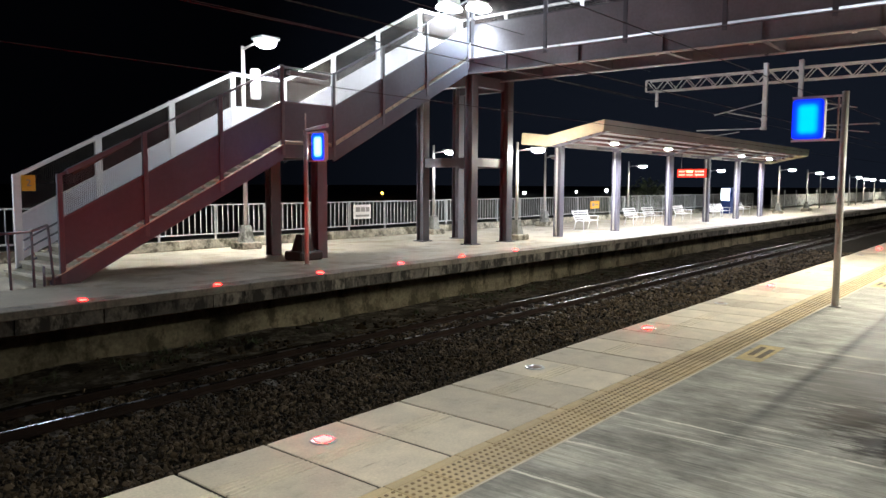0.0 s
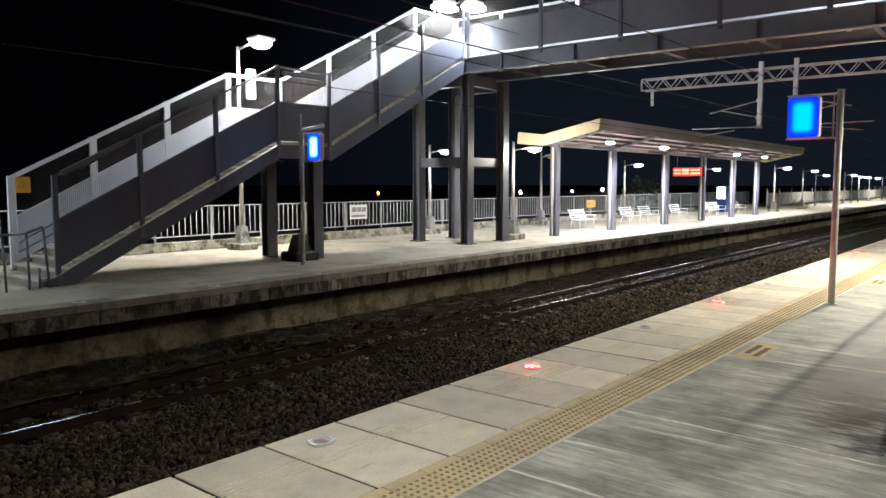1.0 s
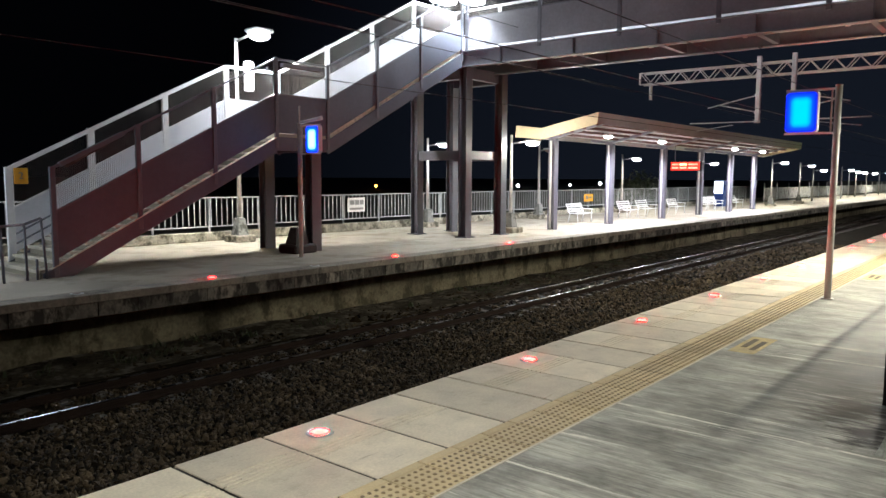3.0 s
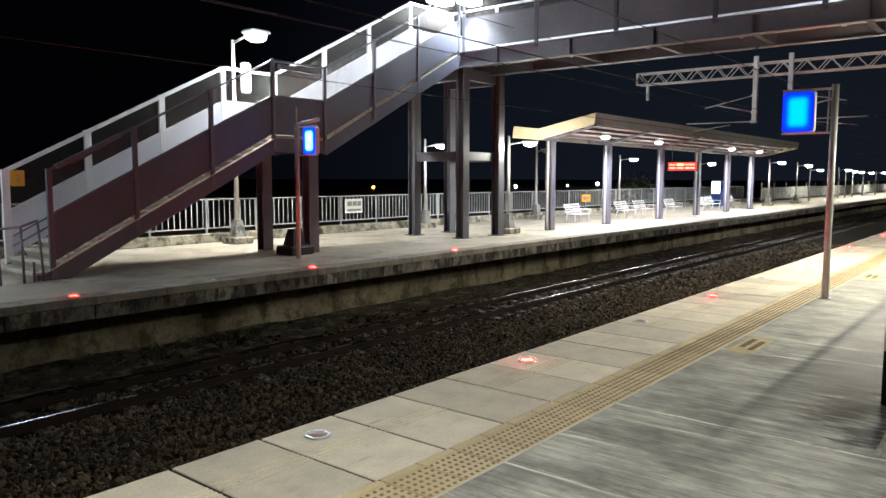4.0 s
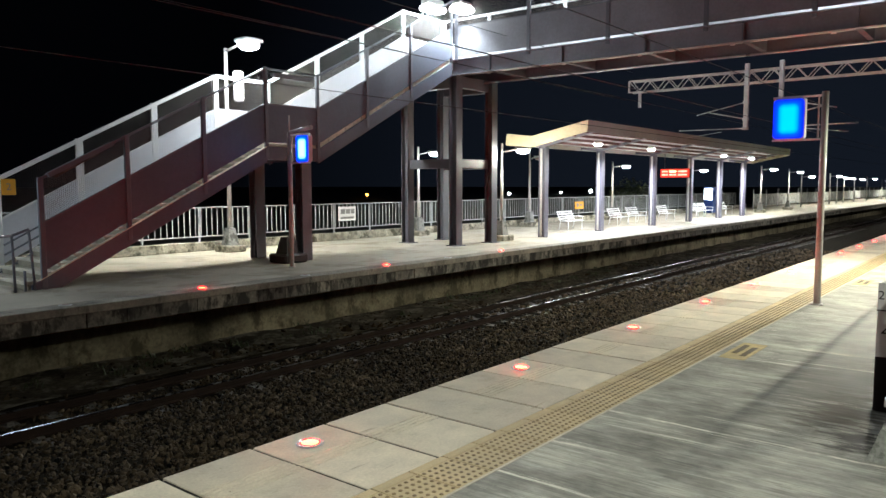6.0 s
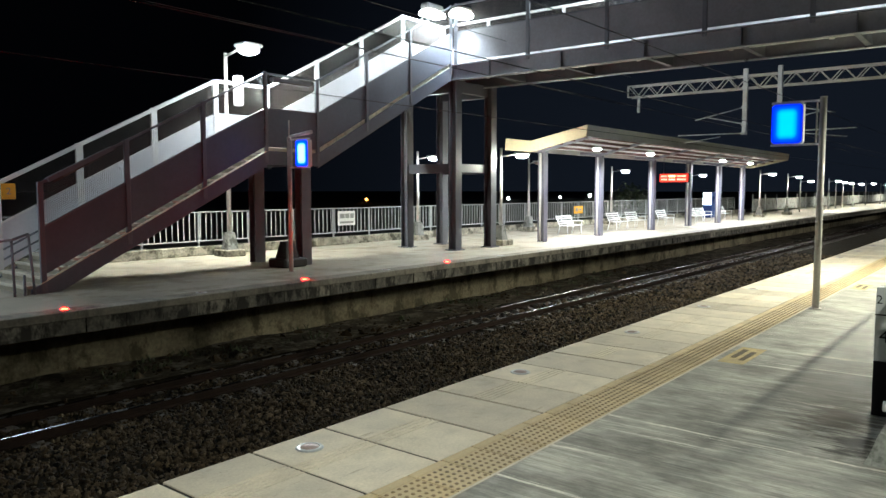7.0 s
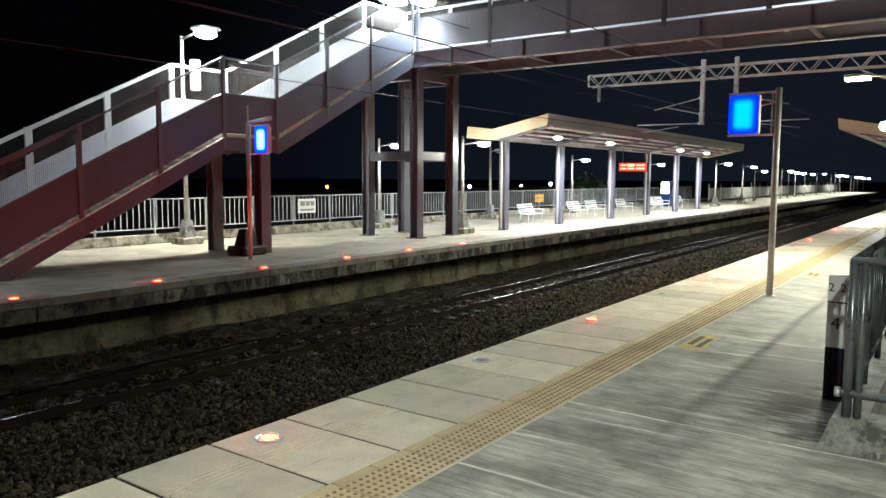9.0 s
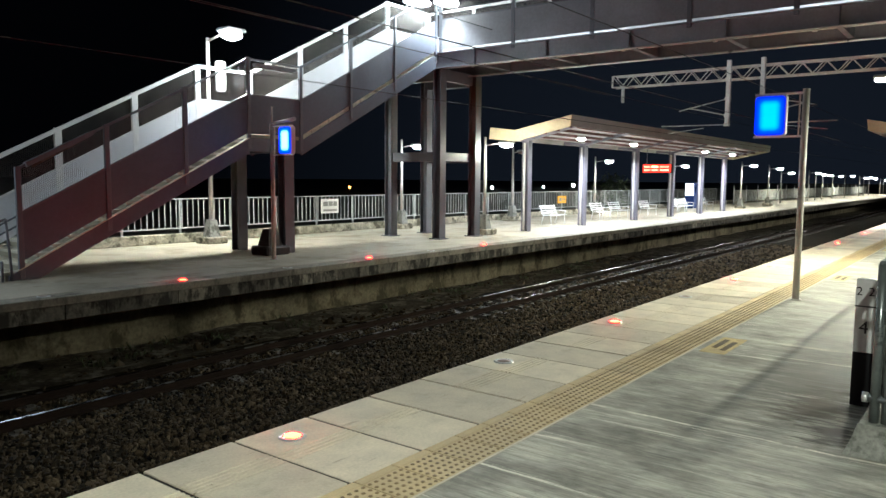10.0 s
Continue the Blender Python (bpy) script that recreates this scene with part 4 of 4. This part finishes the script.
# Unseen lamps added above the deck to carry the two fill lights.
for ly in (11.3, 4.4):
    bl = thing("bridge_lamp", "slim grey lamp added out of view over the footbridge deck", "lamp", "footbridge lamps", place=(22.8, ly, 0))
    part("pole", rod(bmesh.new(), (0.08, 0, 6.4), (0.08, 0, 9.05), 0.035), GALV, bl)
    part("arm", rod(bmesh.new(), (0.08, 0, 9.0), (-0.85, 0, 9.05), 0.025), GALV, bl)
    part("head", box((-1.3, -0.12, 9.0), (-0.75, 0.12, 9.09), 0.02), GALV, bl)
    part("glass", box((-1.27, -0.1, 8.955), (-0.78, 0.1, 8.998), 0.01), LAMP_WHITE, bl, "glowing lamp glass")


# ---- platform lamps ----
def platform_lamp(x, y, tall, arm, lit=True, flood=False, pedestal=True):
    s = thing("platform_lamp", "grey steel platform lamp with a lit head on a concrete foot" if lit else "grey steel platform lamp, unlit, on a concrete foot", "lamp post", "platform lamps", place=(x, y, 0))
    if pedestal:
        part("foot", box((-0.38, -0.34, 0), (0.38, 0.34, 0.22), 0.03), KERB, s, "mossy concrete foot")
        bm = bmesh.new()
        bmesh.ops.create_cone(bm, cap_ends=True, segments=4, radius1=0.28, radius2=0.17, depth=0.55, matrix=Matrix.Translation((0, 0, 0.495)) @ Matrix.Rotation(radians(45), 4, "Z"))
        part("plinth", bm, RAW, s, "tapered concrete plinth")
    part("pole", rod(bmesh.new(), (0, 0, 0.2 if pedestal else 0), (0, 0, tall), 0.075, 0.045, 12), POLE, s)
    z = tall - 0.35
    part("arm", rod(bmesh.new(), (0, 0, z + 0.02), (0, -arm * 0.7, z + 0.1), 0.022), POLE, s)
    w = 0.34 if flood else 0.17
    part("head", box((-w, -arm - 0.28, z + 0.07), (w, -arm + 0.28, z + 0.16), 0.03), GALV, s)
    bm = bmesh.new()
    bmesh.ops.create_icosphere(bm, subdivisions=2, radius=1, matrix=Matrix.Translation((0, -arm, z + 0.03)) @ Matrix.Diagonal((w * 1.05, 0.27, 0.16 if flood else 0.1, 1)))
    for f in bm.faces:
        f.smooth = True
    part("glass", bm, (LAMP_FLOOD if flood else LAMP_WHITE) if lit else LENS_DARK, s, "glowing lamp bowl" if lit else "")
    return s


tall_lamp = thing("stair_flood_lamp", "tall steel lamp post with a bright floodlight over the stair", "lamp post", place=(14.3, 20.2, 0))
part("foot", box((-0.38, -0.34, 0), (0.38, 0.34, 0.22), 0.03), KERB, tall_lamp, "mossy concrete foot")
bm = bmesh.new()
bmesh.ops.create_cone(bm, cap_ends=True, segments=4, radius1=0.28, radius2=0.17, depth=0.55, matrix=Matrix.Translation((0, 0, 0.495)) @ Matrix.Rotation(radians(45), 4, "Z"))
part("plinth", bm, RAW, tall_lamp, "tapered concrete plinth")
part("pole", rod(bmesh.new(), (0, 0, 0.2), (0, 0, 6.45), 0.08, 0.05, 12), POLE, tall_lamp)
part("arm", rod(bmesh.new(), (0, 0, 6.35), (0.02, -0.75, 6.5), 0.035), POLE, tall_lamp)
part("head", box((-0.27, -1.4, 6.5), (0.43, -0.78, 6.62), 0.05), GALV, tall_lamp)
bm = bmesh.new()
bmesh.ops.create_icosphere(bm, subdivisions=2, radius=1, matrix=Matrix.Translation((0.08, -1.08, 6.44)) @ Matrix.Diagonal((0.36, 0.3, 0.17, 1)))
part("glass", bm, LAMP_FLOOD, tall_lamp, "glowing floodlight bowl")
part("spare_pole", rod(bmesh.new(), (0.2, 0.3, 0.3), (0.2, 0.3, 6.1), 0.03), POLE, tall_lamp)
part("gear_box", box((0.14, -0.35, 4.8), (0.44, -0.12, 5.75), 0.05), WHITE_STEEL, tall_lamp, "white gear box on the pole")
platform_lamp(1.5, 18.2, 3.75, 1.0)
platform_lamp(23.9, 20.4, 3.75, 0.9)
platform_lamp(23.6, 15.95, 3.72, 0.95)
platform_lamp(32.6, 20.3, 3.8, 0.6, lit=False)
platform_lamp(42.0, 20.2, 3.55, 0.9)
platform_lamp(55.5, 20.2, 3.5, 0.9)
platform_lamp(59.8, 16.4, 3.6, 0.9)
platform_lamp(68.1, 16.4, 3.5, 0.9)
for lx, top in ((76.6, 3.2), (89.2, 3.35), (93.0, 3.2), (96.9, 3.15), (103.3, 3.1), (112.3, 3.2), (124.7, 3.0), (129.0, 3.1), (134.2, 3.0), (147.6, 2.8), (152.0, 2.85), (157.0, 2.75), (166.5, 2.7)):
    platform_lamp(lx, 17.3, top, 0.9, pedestal=False)

# plinth below the stair landing, the shade there put into its dark colour
pl = thing("lamp_plinth", "concrete plinth darkened for the shade under the stair landing", "plinth")
part("foot", box((12.9, 15.75, 0), (13.72, 16.5, 0.25), 0.05), PLINTH_SHADE, pl)
bm = bmesh.new()
bmesh.ops.create_cone(bm, cap_ends=True, segments=4, radius1=0.33, radius2=0.19, depth=0.46, matrix=Matrix.Translation((13.27, 16.1, 0.475)) @ Matrix.Rotation(radians(45), 4, "Z"))
part("plinth", bm, PLINTH_SHADE, pl)


# ---- platform shelters ----
def shelter(x0, x1, flip, columns, name_label, lamps):
    """A gull-wing roof on a row of columns. flip: None for the far platform, else the line about which it mirrors."""
    s = thing("platform_shelter", name_label, "shelter")

    def yy(y):
        return y if flip is None else flip - (y - 15.65)
    def solid(outline, a, b, m, nm, lb=""):
        return part(nm, prism(bmesh.new(), [(yy(y), z) for y, z in outline], "x", a, b), m, s, lb)
    fas = [(13.2, 4.13), (15.62, 3.62), (16.85, 3.74), (16.8, 4.2), (15.62, 4.06), (13.15, 4.56)]
    solid(fas, x0, x0 + 0.06, ROOF, "end_fascia", "cream painted end fascia")
    solid(fas, x1 - 0.06, x1, ROOF, "end_fascia", "cream painted end fascia")
    solid([(13.2, 4.13), (13.26, 4.13), (13.21, 4.56), (13.15, 4.56)], x0 + 0.061, x1 - 0.061, ROOF_GREY, "front_fascia", "grey front fascia")
    solid([(16.79, 3.74), (16.85, 3.74), (16.8, 4.2), (16.74, 4.2)], x0 + 0.061, x1 - 0.061, ROOF_GREY, "back_fascia")
    solid([(13.27, 4.3), (15.62, 3.82), (16.73, 3.93), (16.73, 4.0), (15.62, 3.9), (13.27, 4.38)], x0 + 0.061, x1 - 0.061, SOFFIT, "roof_deck", "pale ribbed roof sheet")
    for i in range(4):
        y = 13.6 + 0.55 * i
        z = 4.3 - (y - 13.27) * 0.204
        part("purlin", beam(bmesh.new(), (x0 + 0.1, yy(y), z - 0.05), (x1 - 0.1, yy(y), z - 0.05), 0.06, 0.1), RED_STEEL, s, "dark red purlin")
    for cx in columns:
        col = part("column", h_column(bmesh.new(), cx, yy(15.62), 0.0, 3.68, 0.28, 0.3), SHELTER_STEEL, s)
        part("down_pipe", rod(bmesh.new(), (cx - 0.19, yy(15.62), 0.05), (cx - 0.19, yy(15.62), 3.6), 0.045), WHITE_STEEL, col)
        solid([(13.4, 4.16), (15.62, 3.66), (16.6, 3.76), (16.6, 3.88), (15.62, 3.78), (13.4, 4.26)], cx - 0.07, cx + 0.07, SHELTER_STEEL, "rafter")
    for lx, ly in lamps:
        lamp = part("ceiling_lamp", rod(bmesh.new(), (lx, ly, 3.98), (lx, ly, 3.86), 0.16, 0.2, 16), WHITE_STEEL, s)
        bm = bmesh.new()
        bmesh.ops.create_icosphere(bm, subdivisions=2, radius=1, matrix=Matrix.Translation((lx, ly, 3.85)) @ Matrix.Diagonal((0.19, 0.19, 0.09, 1)))
        part("lamp_bowl", bm, LAMP_WHITE, lamp, "glowing lamp bowl")
    return s


shelter(25.2, 54.7, None, (26.15, 31.2, 37.25, 42.6, 47.8, 52.7), "long steel platform shelter with a cream gull-wing roof", SHELTER_LAMPS)
shelter(33.2, 60.0, 2.0, (38.0, 45.0, 52.0), "steel platform shelter with a cream edged roof", [(41.5, 3.15), (50.0, 3.15)])

led = thing("departure_board", "red glowing LED departure board hung under the shelter", "display")
part("case", box((39.5, 14.5, 2.52), (39.75, 16.15, 3.02), 0.015), BLACK, led)
part("panel", box((39.484, 14.53, 2.55), (39.499, 16.12, 2.99)), RED_PANEL, led, "red glowing panel")
for row, (z, m1, m2) in enumerate(((2.82, RED_LED, GREEN_LED), (2.64, RED_LED, RED_LED))):
    for k, (a, b) in enumerate(((15.7, 16.05), (15.25, 15.62), (14.65, 15.15))):
        part("text_bar", box((39.47, a, z), (39.483, b, z + 0.09)), m2 if k == 1 else m1, led, "glowing text line")
for y in (14.7, 15.95):
    part("hanger", rod(bmesh.new(), (39.62, y, 3.02), (39.62, y, 3.85), 0.02), STEEL, led)

# benches
bench = thing("bench", "white painted slatted bench with arms", "bench", "benches under the shelter", place=(31.6, 17.3, 0))
for k in range(4):
    part("seat_slat", box((-0.75, -0.28 + 0.13 * k, 0.41), (0.75, -0.18 + 0.13 * k, 0.435), 0.006), BENCH, bench)
for k in range(4):
    z = 0.52 + 0.11 * k
    part("back_slat", beam(bmesh.new(), (-0.75, 0.27 + 0.04 * k, z), (0.75, 0.27 + 0.04 * k, z), 0.02, 0.062), BENCH, bench)
for sx in (-0.68, 0.68):
    bm = bmesh.new()
    rod(bm, (sx, -0.22, 0), (sx, -0.2, 0.41), 0.02)
    rod(bm, (sx, 0.3, 0), (sx, 0.2, 0.41), 0.02)
    rod(bm, (sx, 0.2, 0.41), (sx, 0.43, 0.9), 0.02)
    rod(bm, (sx, -0.2, 0.41), (sx, -0.25, 0.62), 0.018)
    rod(bm, (sx, -0.27, 0.62), (sx, 0.32, 0.64), 0.02)
    part("end_frame", bm, BENCH, bench)
for bx in (36.9, 39.2, 43.5, 48.6, 50.3, 54.6):
    copy_thing(bench, pose(bx, 17.3, 0))

vend = thing("vending_machine", "dark blue machine with a glowing white front panel", "vending machine", place=(57.0, 19.3, 0))
part("body", box((-0.42, -0.35, 0), (0.42, 0.35, 1.95), 0.03), BLUE_BODY, vend)
part("lit_front", box((-0.435, -0.31, 1.0), (-0.421, 0.31, 1.88), 0.006), SCREEN, vend, "glowing white panel")

# bush behind the fence
bush = thing("bush", "dark green leafy bush behind the fence", "bush", place=(50.5, 22.8, -1.68))
part("stem", rod(rod(bmesh.new(), (0, 0, 0), (0.2, 0, 2.2), 0.08, 0.04), (0, 0, 0.6), (-0.8, 0.2, 2.6), 0.06, 0.03), BARK, bush)
r = random.Random(5)
bm = bmesh.new()
for i in range(900):
    a, h = r.uniform(0, 2 * math.pi), r.uniform(0, 1)
    rad = (1 - (h - 0.45) ** 2 * 2.2) * r.uniform(0.3, 1) * 2.6
    c = Vector((rad * math.cos(a), rad * math.sin(a) * 0.6, 1.5 + h * 2.5 + 0.4 * math.sin(3 * a)))
    d = Vector((r.gauss(0, 1), r.gauss(0, 1), r.gauss(0, 0.6))).normalized() * 0.14
    e = d.cross(Vector((r.gauss(0, 1), r.gauss(0, 1), r.gauss(0, 1)))).normalized() * 0.06
    bm.faces.new([bm.verts.new(c - d), bm.verts.new(c + e), bm.verts.new(c + d), bm.verts.new(c - e)])
tagged(part("crown", bm, LEAF, bush), kind="stuff")

# ---- overhead line ----
mast = thing("overhead_line_mast", "zinc-grey steel portal mast with a lattice beam over the tracks", "mast")
MX, T0, T1, TEND = 30.0, 6.04, 6.5, 13.65
part("column", h_column(bmesh.new(), MX, 2.1, 0.0, 6.8, 0.26, 0.24), TRUSS, mast)
for dx in (-0.2, 0.2):
    for z in (T0, T1):
        part("chord", beam(bmesh.new(), (MX + dx, 2.2, z), (MX + dx, TEND, z), 0.05, 0.05), TRUSS, mast)
    for i in range(28):
        y = 2.2 + 0.4089 * i
        a, b = (T0, T1) if i % 2 else (T1, T0)
        part("lattice_bar", beam(bmesh.new(), (MX + dx, y, a), (MX + dx, y + 0.4089, b), 0.03, 0.03), TRUSS, mast)
for i in range(14):
    for z in (T0, T1):
        part("cross_bar", beam(bmesh.new(), (MX - 0.2, 2.2 + 0.82 * i, z), (MX + 0.2, 2.2 + 0.82 * i, z), 0.035, 0.035), TRUSS, mast)
part("end_post", beam(bmesh.new(), (MX - 0.2, TEND, T0), (MX - 0.2, TEND, T1), 0.06, 0.06), TRUSS, mast)
part("brace", beam(bmesh.new(), (MX, 2.2, 5.4), (MX, 3.6, T0), 0.05, 0.05), TRUSS, mast)
part("end_bracket", box((MX - 0.05, 13.2, 5.4), (MX + 0.05, 13.3, 6.02)), GALV, mast)
for y, low in ((8.8, 4.35), (7.55, 4.9)):
    part("drop_tube", beam(bmesh.new(), (MX - 0.28, y, 6.75), (MX - 0.28, y, low), 0.15, 0.15), GALV, mast)
for side in (1, -1):
    y0 = 8.8 if side > 0 else 7.55
    for a, b, rr in (((y0, 5.3), (y0 + 1.9 * side, 4.9), 0.022), ((y0, 4.65), (y0 + 1.5 * side, 5.0), 0.022), ((y0, 4.3), (y0 + 2.6 * side, 4.32), 0.022), ((y0 + 0.9 * side, 4.2), (y0 + 2.3 * side, 4.02), 0.014)):
        part("registration_arm", rod(bmesh.new(), (MX - 0.28, a[0], a[1]), (MX - 0.28, b[0], b[1]), rr), GALV, mast)
    for z in (5.3, 4.65, 4.3):
        part("insulator", rod(bmesh.new(), (MX - 0.28, y0 - 0.1 * side, z), (MX - 0.28, y0 + 0.12 * side, z), 0.06, sides=10), GALV, mast)
for y in (11.6, 6.55):
    for z, rr in ((5.2, 0.011), (4.1, 0.009)):
        bm = rod(bmesh.new(), (-15, y, z), (190, y, z), rr, sides=6)
        tagged(new("overhead_wire", mesh_of("overhead_wire", bm, CABLE)), "thin dark overhead wire along the track", "overhead wire", "overhead wires")
for y, z in ((14.2, 5.75), (13.9, 6.9)):
    bm = rod(bmesh.new(), (-15, y, z + 0.3), (30, y - 0.3, z), 0.01, sides=6)
    tagged(new("overhead_wire", mesh_of("overhead_wire", bm, CABLE)), "thin dark feeder wire beside the track", "overhead wire", "overhead wires")

# ---- distant lamps beyond the fence ----
for (dx, dy, dz, m, rr, lb) in ((153, 150, -0.6, FAR_ORANGE, 0.4, "distant orange street lamp on a pole"), (227, 150, -1.0, FAR_WHITE, 0.6, "distant white street lamp on a pole"),
                                (265, 150, -0.9, FAR_WHITE, 0.5, "distant white street lamp on a pole"), (291, 150, -0.4, FAR_WHITE, 0.75, "distant white street lamp on a pole")):
    s = thing("street_lamp", lb, "street lamp", "distant street lamps", place=(dx, dy, -1.68))
    h = dz + 1.68
    part("pole", rod(bmesh.new(), (0, 0, 0), (0, 0, max(0.4, h)), 0.1), POLE, s)
    bm = bmesh.new()
    bmesh.ops.create_icosphere(bm, subdivisions=2, radius=rr, matrix=Matrix.Translation((0, 0, h)))
    part("globe", bm, m, s, "glowing lamp globe")

# ---- tactile marks, tiles and slabs of the near platform ----
for mx in (9.2, 17.75, 26.3):
    for k in range(2):
        part("guide_tile", box((mx + 0.52 * k, 2.66, -0.02), (mx + 0.52 * k + 0.512, 2.97, 0.004), 0.003), YELLOW_MARK, platform_near, "worn yellow guide tile")
    for k in range(2):
        part("groove", box((mx + 0.2 + 0.1 * k, 2.71 + 0.13 * k, 0.0), (mx + 0.78 + 0.1 * k, 2.78 + 0.13 * k, 0.0065)), DARK_GROOVE, platform_near)

tile_bm = slab_of(bmesh.new(), (0.008, 0.0, -0.12), (0.392, 0.392, 0.003), 0, 0.002)
slab_of(tile_bm, (0.008, 0.4, -0.12), (0.392, 0.482, 0.003), 0, 0.002)
for ix in range(6):
    for iy in range(6):
        x, y = 0.034 + 0.0665 * ix, 0.03 + 0.065 * iy
        bmesh.ops.create_cone(tile_bm, cap_ends=True, segments=8, radius1=0.0175, radius2=0.012, depth=0.007, matrix=Matrix.Translation((x, y, 0.006)))
for f in tile_bm.faces:
    if f.calc_center_median().z > 0.0035:
        f.material_index = 1
part("edge_strip", box((-9, 3.05, -0.02), (38.4, 3.07, 0.004)), SLAB, platform_near, "thin pale mortar strip beside the tactile tiles")
tile_mesh = mesh_of("tactile_tile", tile_bm, TACTILE, DOME)
for i in range(-13, 83):
    part("tactile_tile", tile_mesh, None, platform_near).location = (5.22 + 0.4 * i, 3.073, 0)
slab_meshes = []
for ridges in (0, 4, 5):
    bm = box((0.016, 3.575, -0.12), (0.784, EDGE_N, 0.0), 0.004)
    for k in range(ridges):
        slab_of(bm, (0.02, 4.2 + 0.055 * k, -0.004), (0.78, 4.218 + 0.055 * k, 0.006))
    slab_meshes.append(mesh_of("edge_slab", bm, SLAB))
r = random.Random(11)
for i in range(-6, 42):
    ob = part("edge_slab", slab_meshes[r.choice((0, 1, 1, 2))], None, platform_near)
    ob.location = (5.2 + 0.8 * i, 0, r.uniform(-0.003, 0.002))

block_meshes = [mesh_of("edge_block", box((0.002, EDGE_F + 0.05 + d, -0.42), (w, EDGE_F + 0.119, -0.152), 0.006), EDGE_BLOCK) for d, w in ((0.0, 0.748), (0.008, 0.748), (0.02, 0.748))]
for i in range(100):
    part("edge_block", block_meshes[r.choice((0, 0, 1, 2))], None, coping).location = (-2 + 0.75 * i, 0, 0)


# ---- flashing edge lamps ----
ball_bm = bmesh.new()
bmesh.ops.create_uvsphere(ball_bm, u_segments=28, v_segments=36, radius=0.17)
for f in ball_bm.faces:
    f.smooth = True
    f.material_index = 1 if f.calc_center_median().normalized().z > math.cos(radians(25)) else 0
ball_mesh = mesh_of("lamp_core", ball_bm, LENS_DARK, RED_LIT)
rim_bm = bmesh.new()
for k in range(28):
    a0, a1 = 2 * math.pi * k / 28, 2 * math.pi * (k + 1) / 28
    ring = []
    for rr, z in ((0.078, 0.004), (0.084, 0.012), (0.108, 0.01), (0.118, 0.0)):
        ring.append([(rr * math.cos(a), rr * math.sin(a), z) for a in (a0, a1)])
    for p, q in zip(ring, ring[1:]):
        rim_bm.faces.new([rim_bm.verts.new(c) for c in (p[0], q[0], q[1], p[1])])
bmesh.ops.remove_doubles(rim_bm, verts=rim_bm.verts, dist=1e-5)
rim_mesh = mesh_of("rim", rim_bm, GALV)


def edge_lamp(x, y):
    s = thing("edge_warning_lamp", "round red flashing lamp with steel rim in the platform edge", "warning lamp", "edge warning lamps", place=(x, y, 0))
    part("rim", rim_mesh, None, s, "steel rim")
    core = part("lamp_core", ball_mesh, None, s, "turning lamp core, red on its lit side")
    core.location = (0, 0, 0.021 - 0.17)
    return core


near_x = [3.97, 7.2, 10.3, 13.4, 16.45] + [19.5 + 3.1 * i for i in range(6)]
far_x = [5.99, 8.77, 11.57, 14.39, 17.05] + [19.85]
near_cores = [edge_lamp(x, 4.59) for x in near_x]
far_cores = [edge_lamp(x, 13.42) for x in far_x]


def flash_rows(first, period, lit):
    """Half turns that bring the lit side up at first + k * period and down again after lit seconds."""
    turns = []
    k = -2
    while first + k * period < 10.2:
        turns += [(first + k * period, True), (first + k * period + lit, False)]
        k += 1
    angle = 180.0
    rows, last = [], -1.0
    for t, up in turns:
        t = round((t - 2 / 30 if up else t + 1 / 30) * 30) / 30
        if t < 0.04:
            angle += 180
            continue
        if not rows:
            rows.append((0.0, angle))
        if t > 9.9:
            break
        rows += [(t - 1 / 30, angle), (t, angle + 60), (t + 1 / 30, angle + 120), (t + 2 / 30, angle + 180)]
        angle += 180
    rows.append((10.0, angle))
    z = 0.027 - 0.17
    return [(t, pose(0, 0, z, a, 0, 0)) for t, a in rows]


def motions():
    near_odd, near_even = flash_rows(0.05, 1.413, 0.7), flash_rows(0.57, 2.37, 1.1)
    far_odd, far_even = flash_rows(-0.2, 1.7, 0.86), flash_rows(-0.06, 1.425, 0.7)
    for i, core in enumerate(near_cores):
        walk(core, near_even if i % 2 else near_odd)
    for i, core in enumerate(far_cores):
        walk(core, far_even if i % 2 else far_odd)


motions()
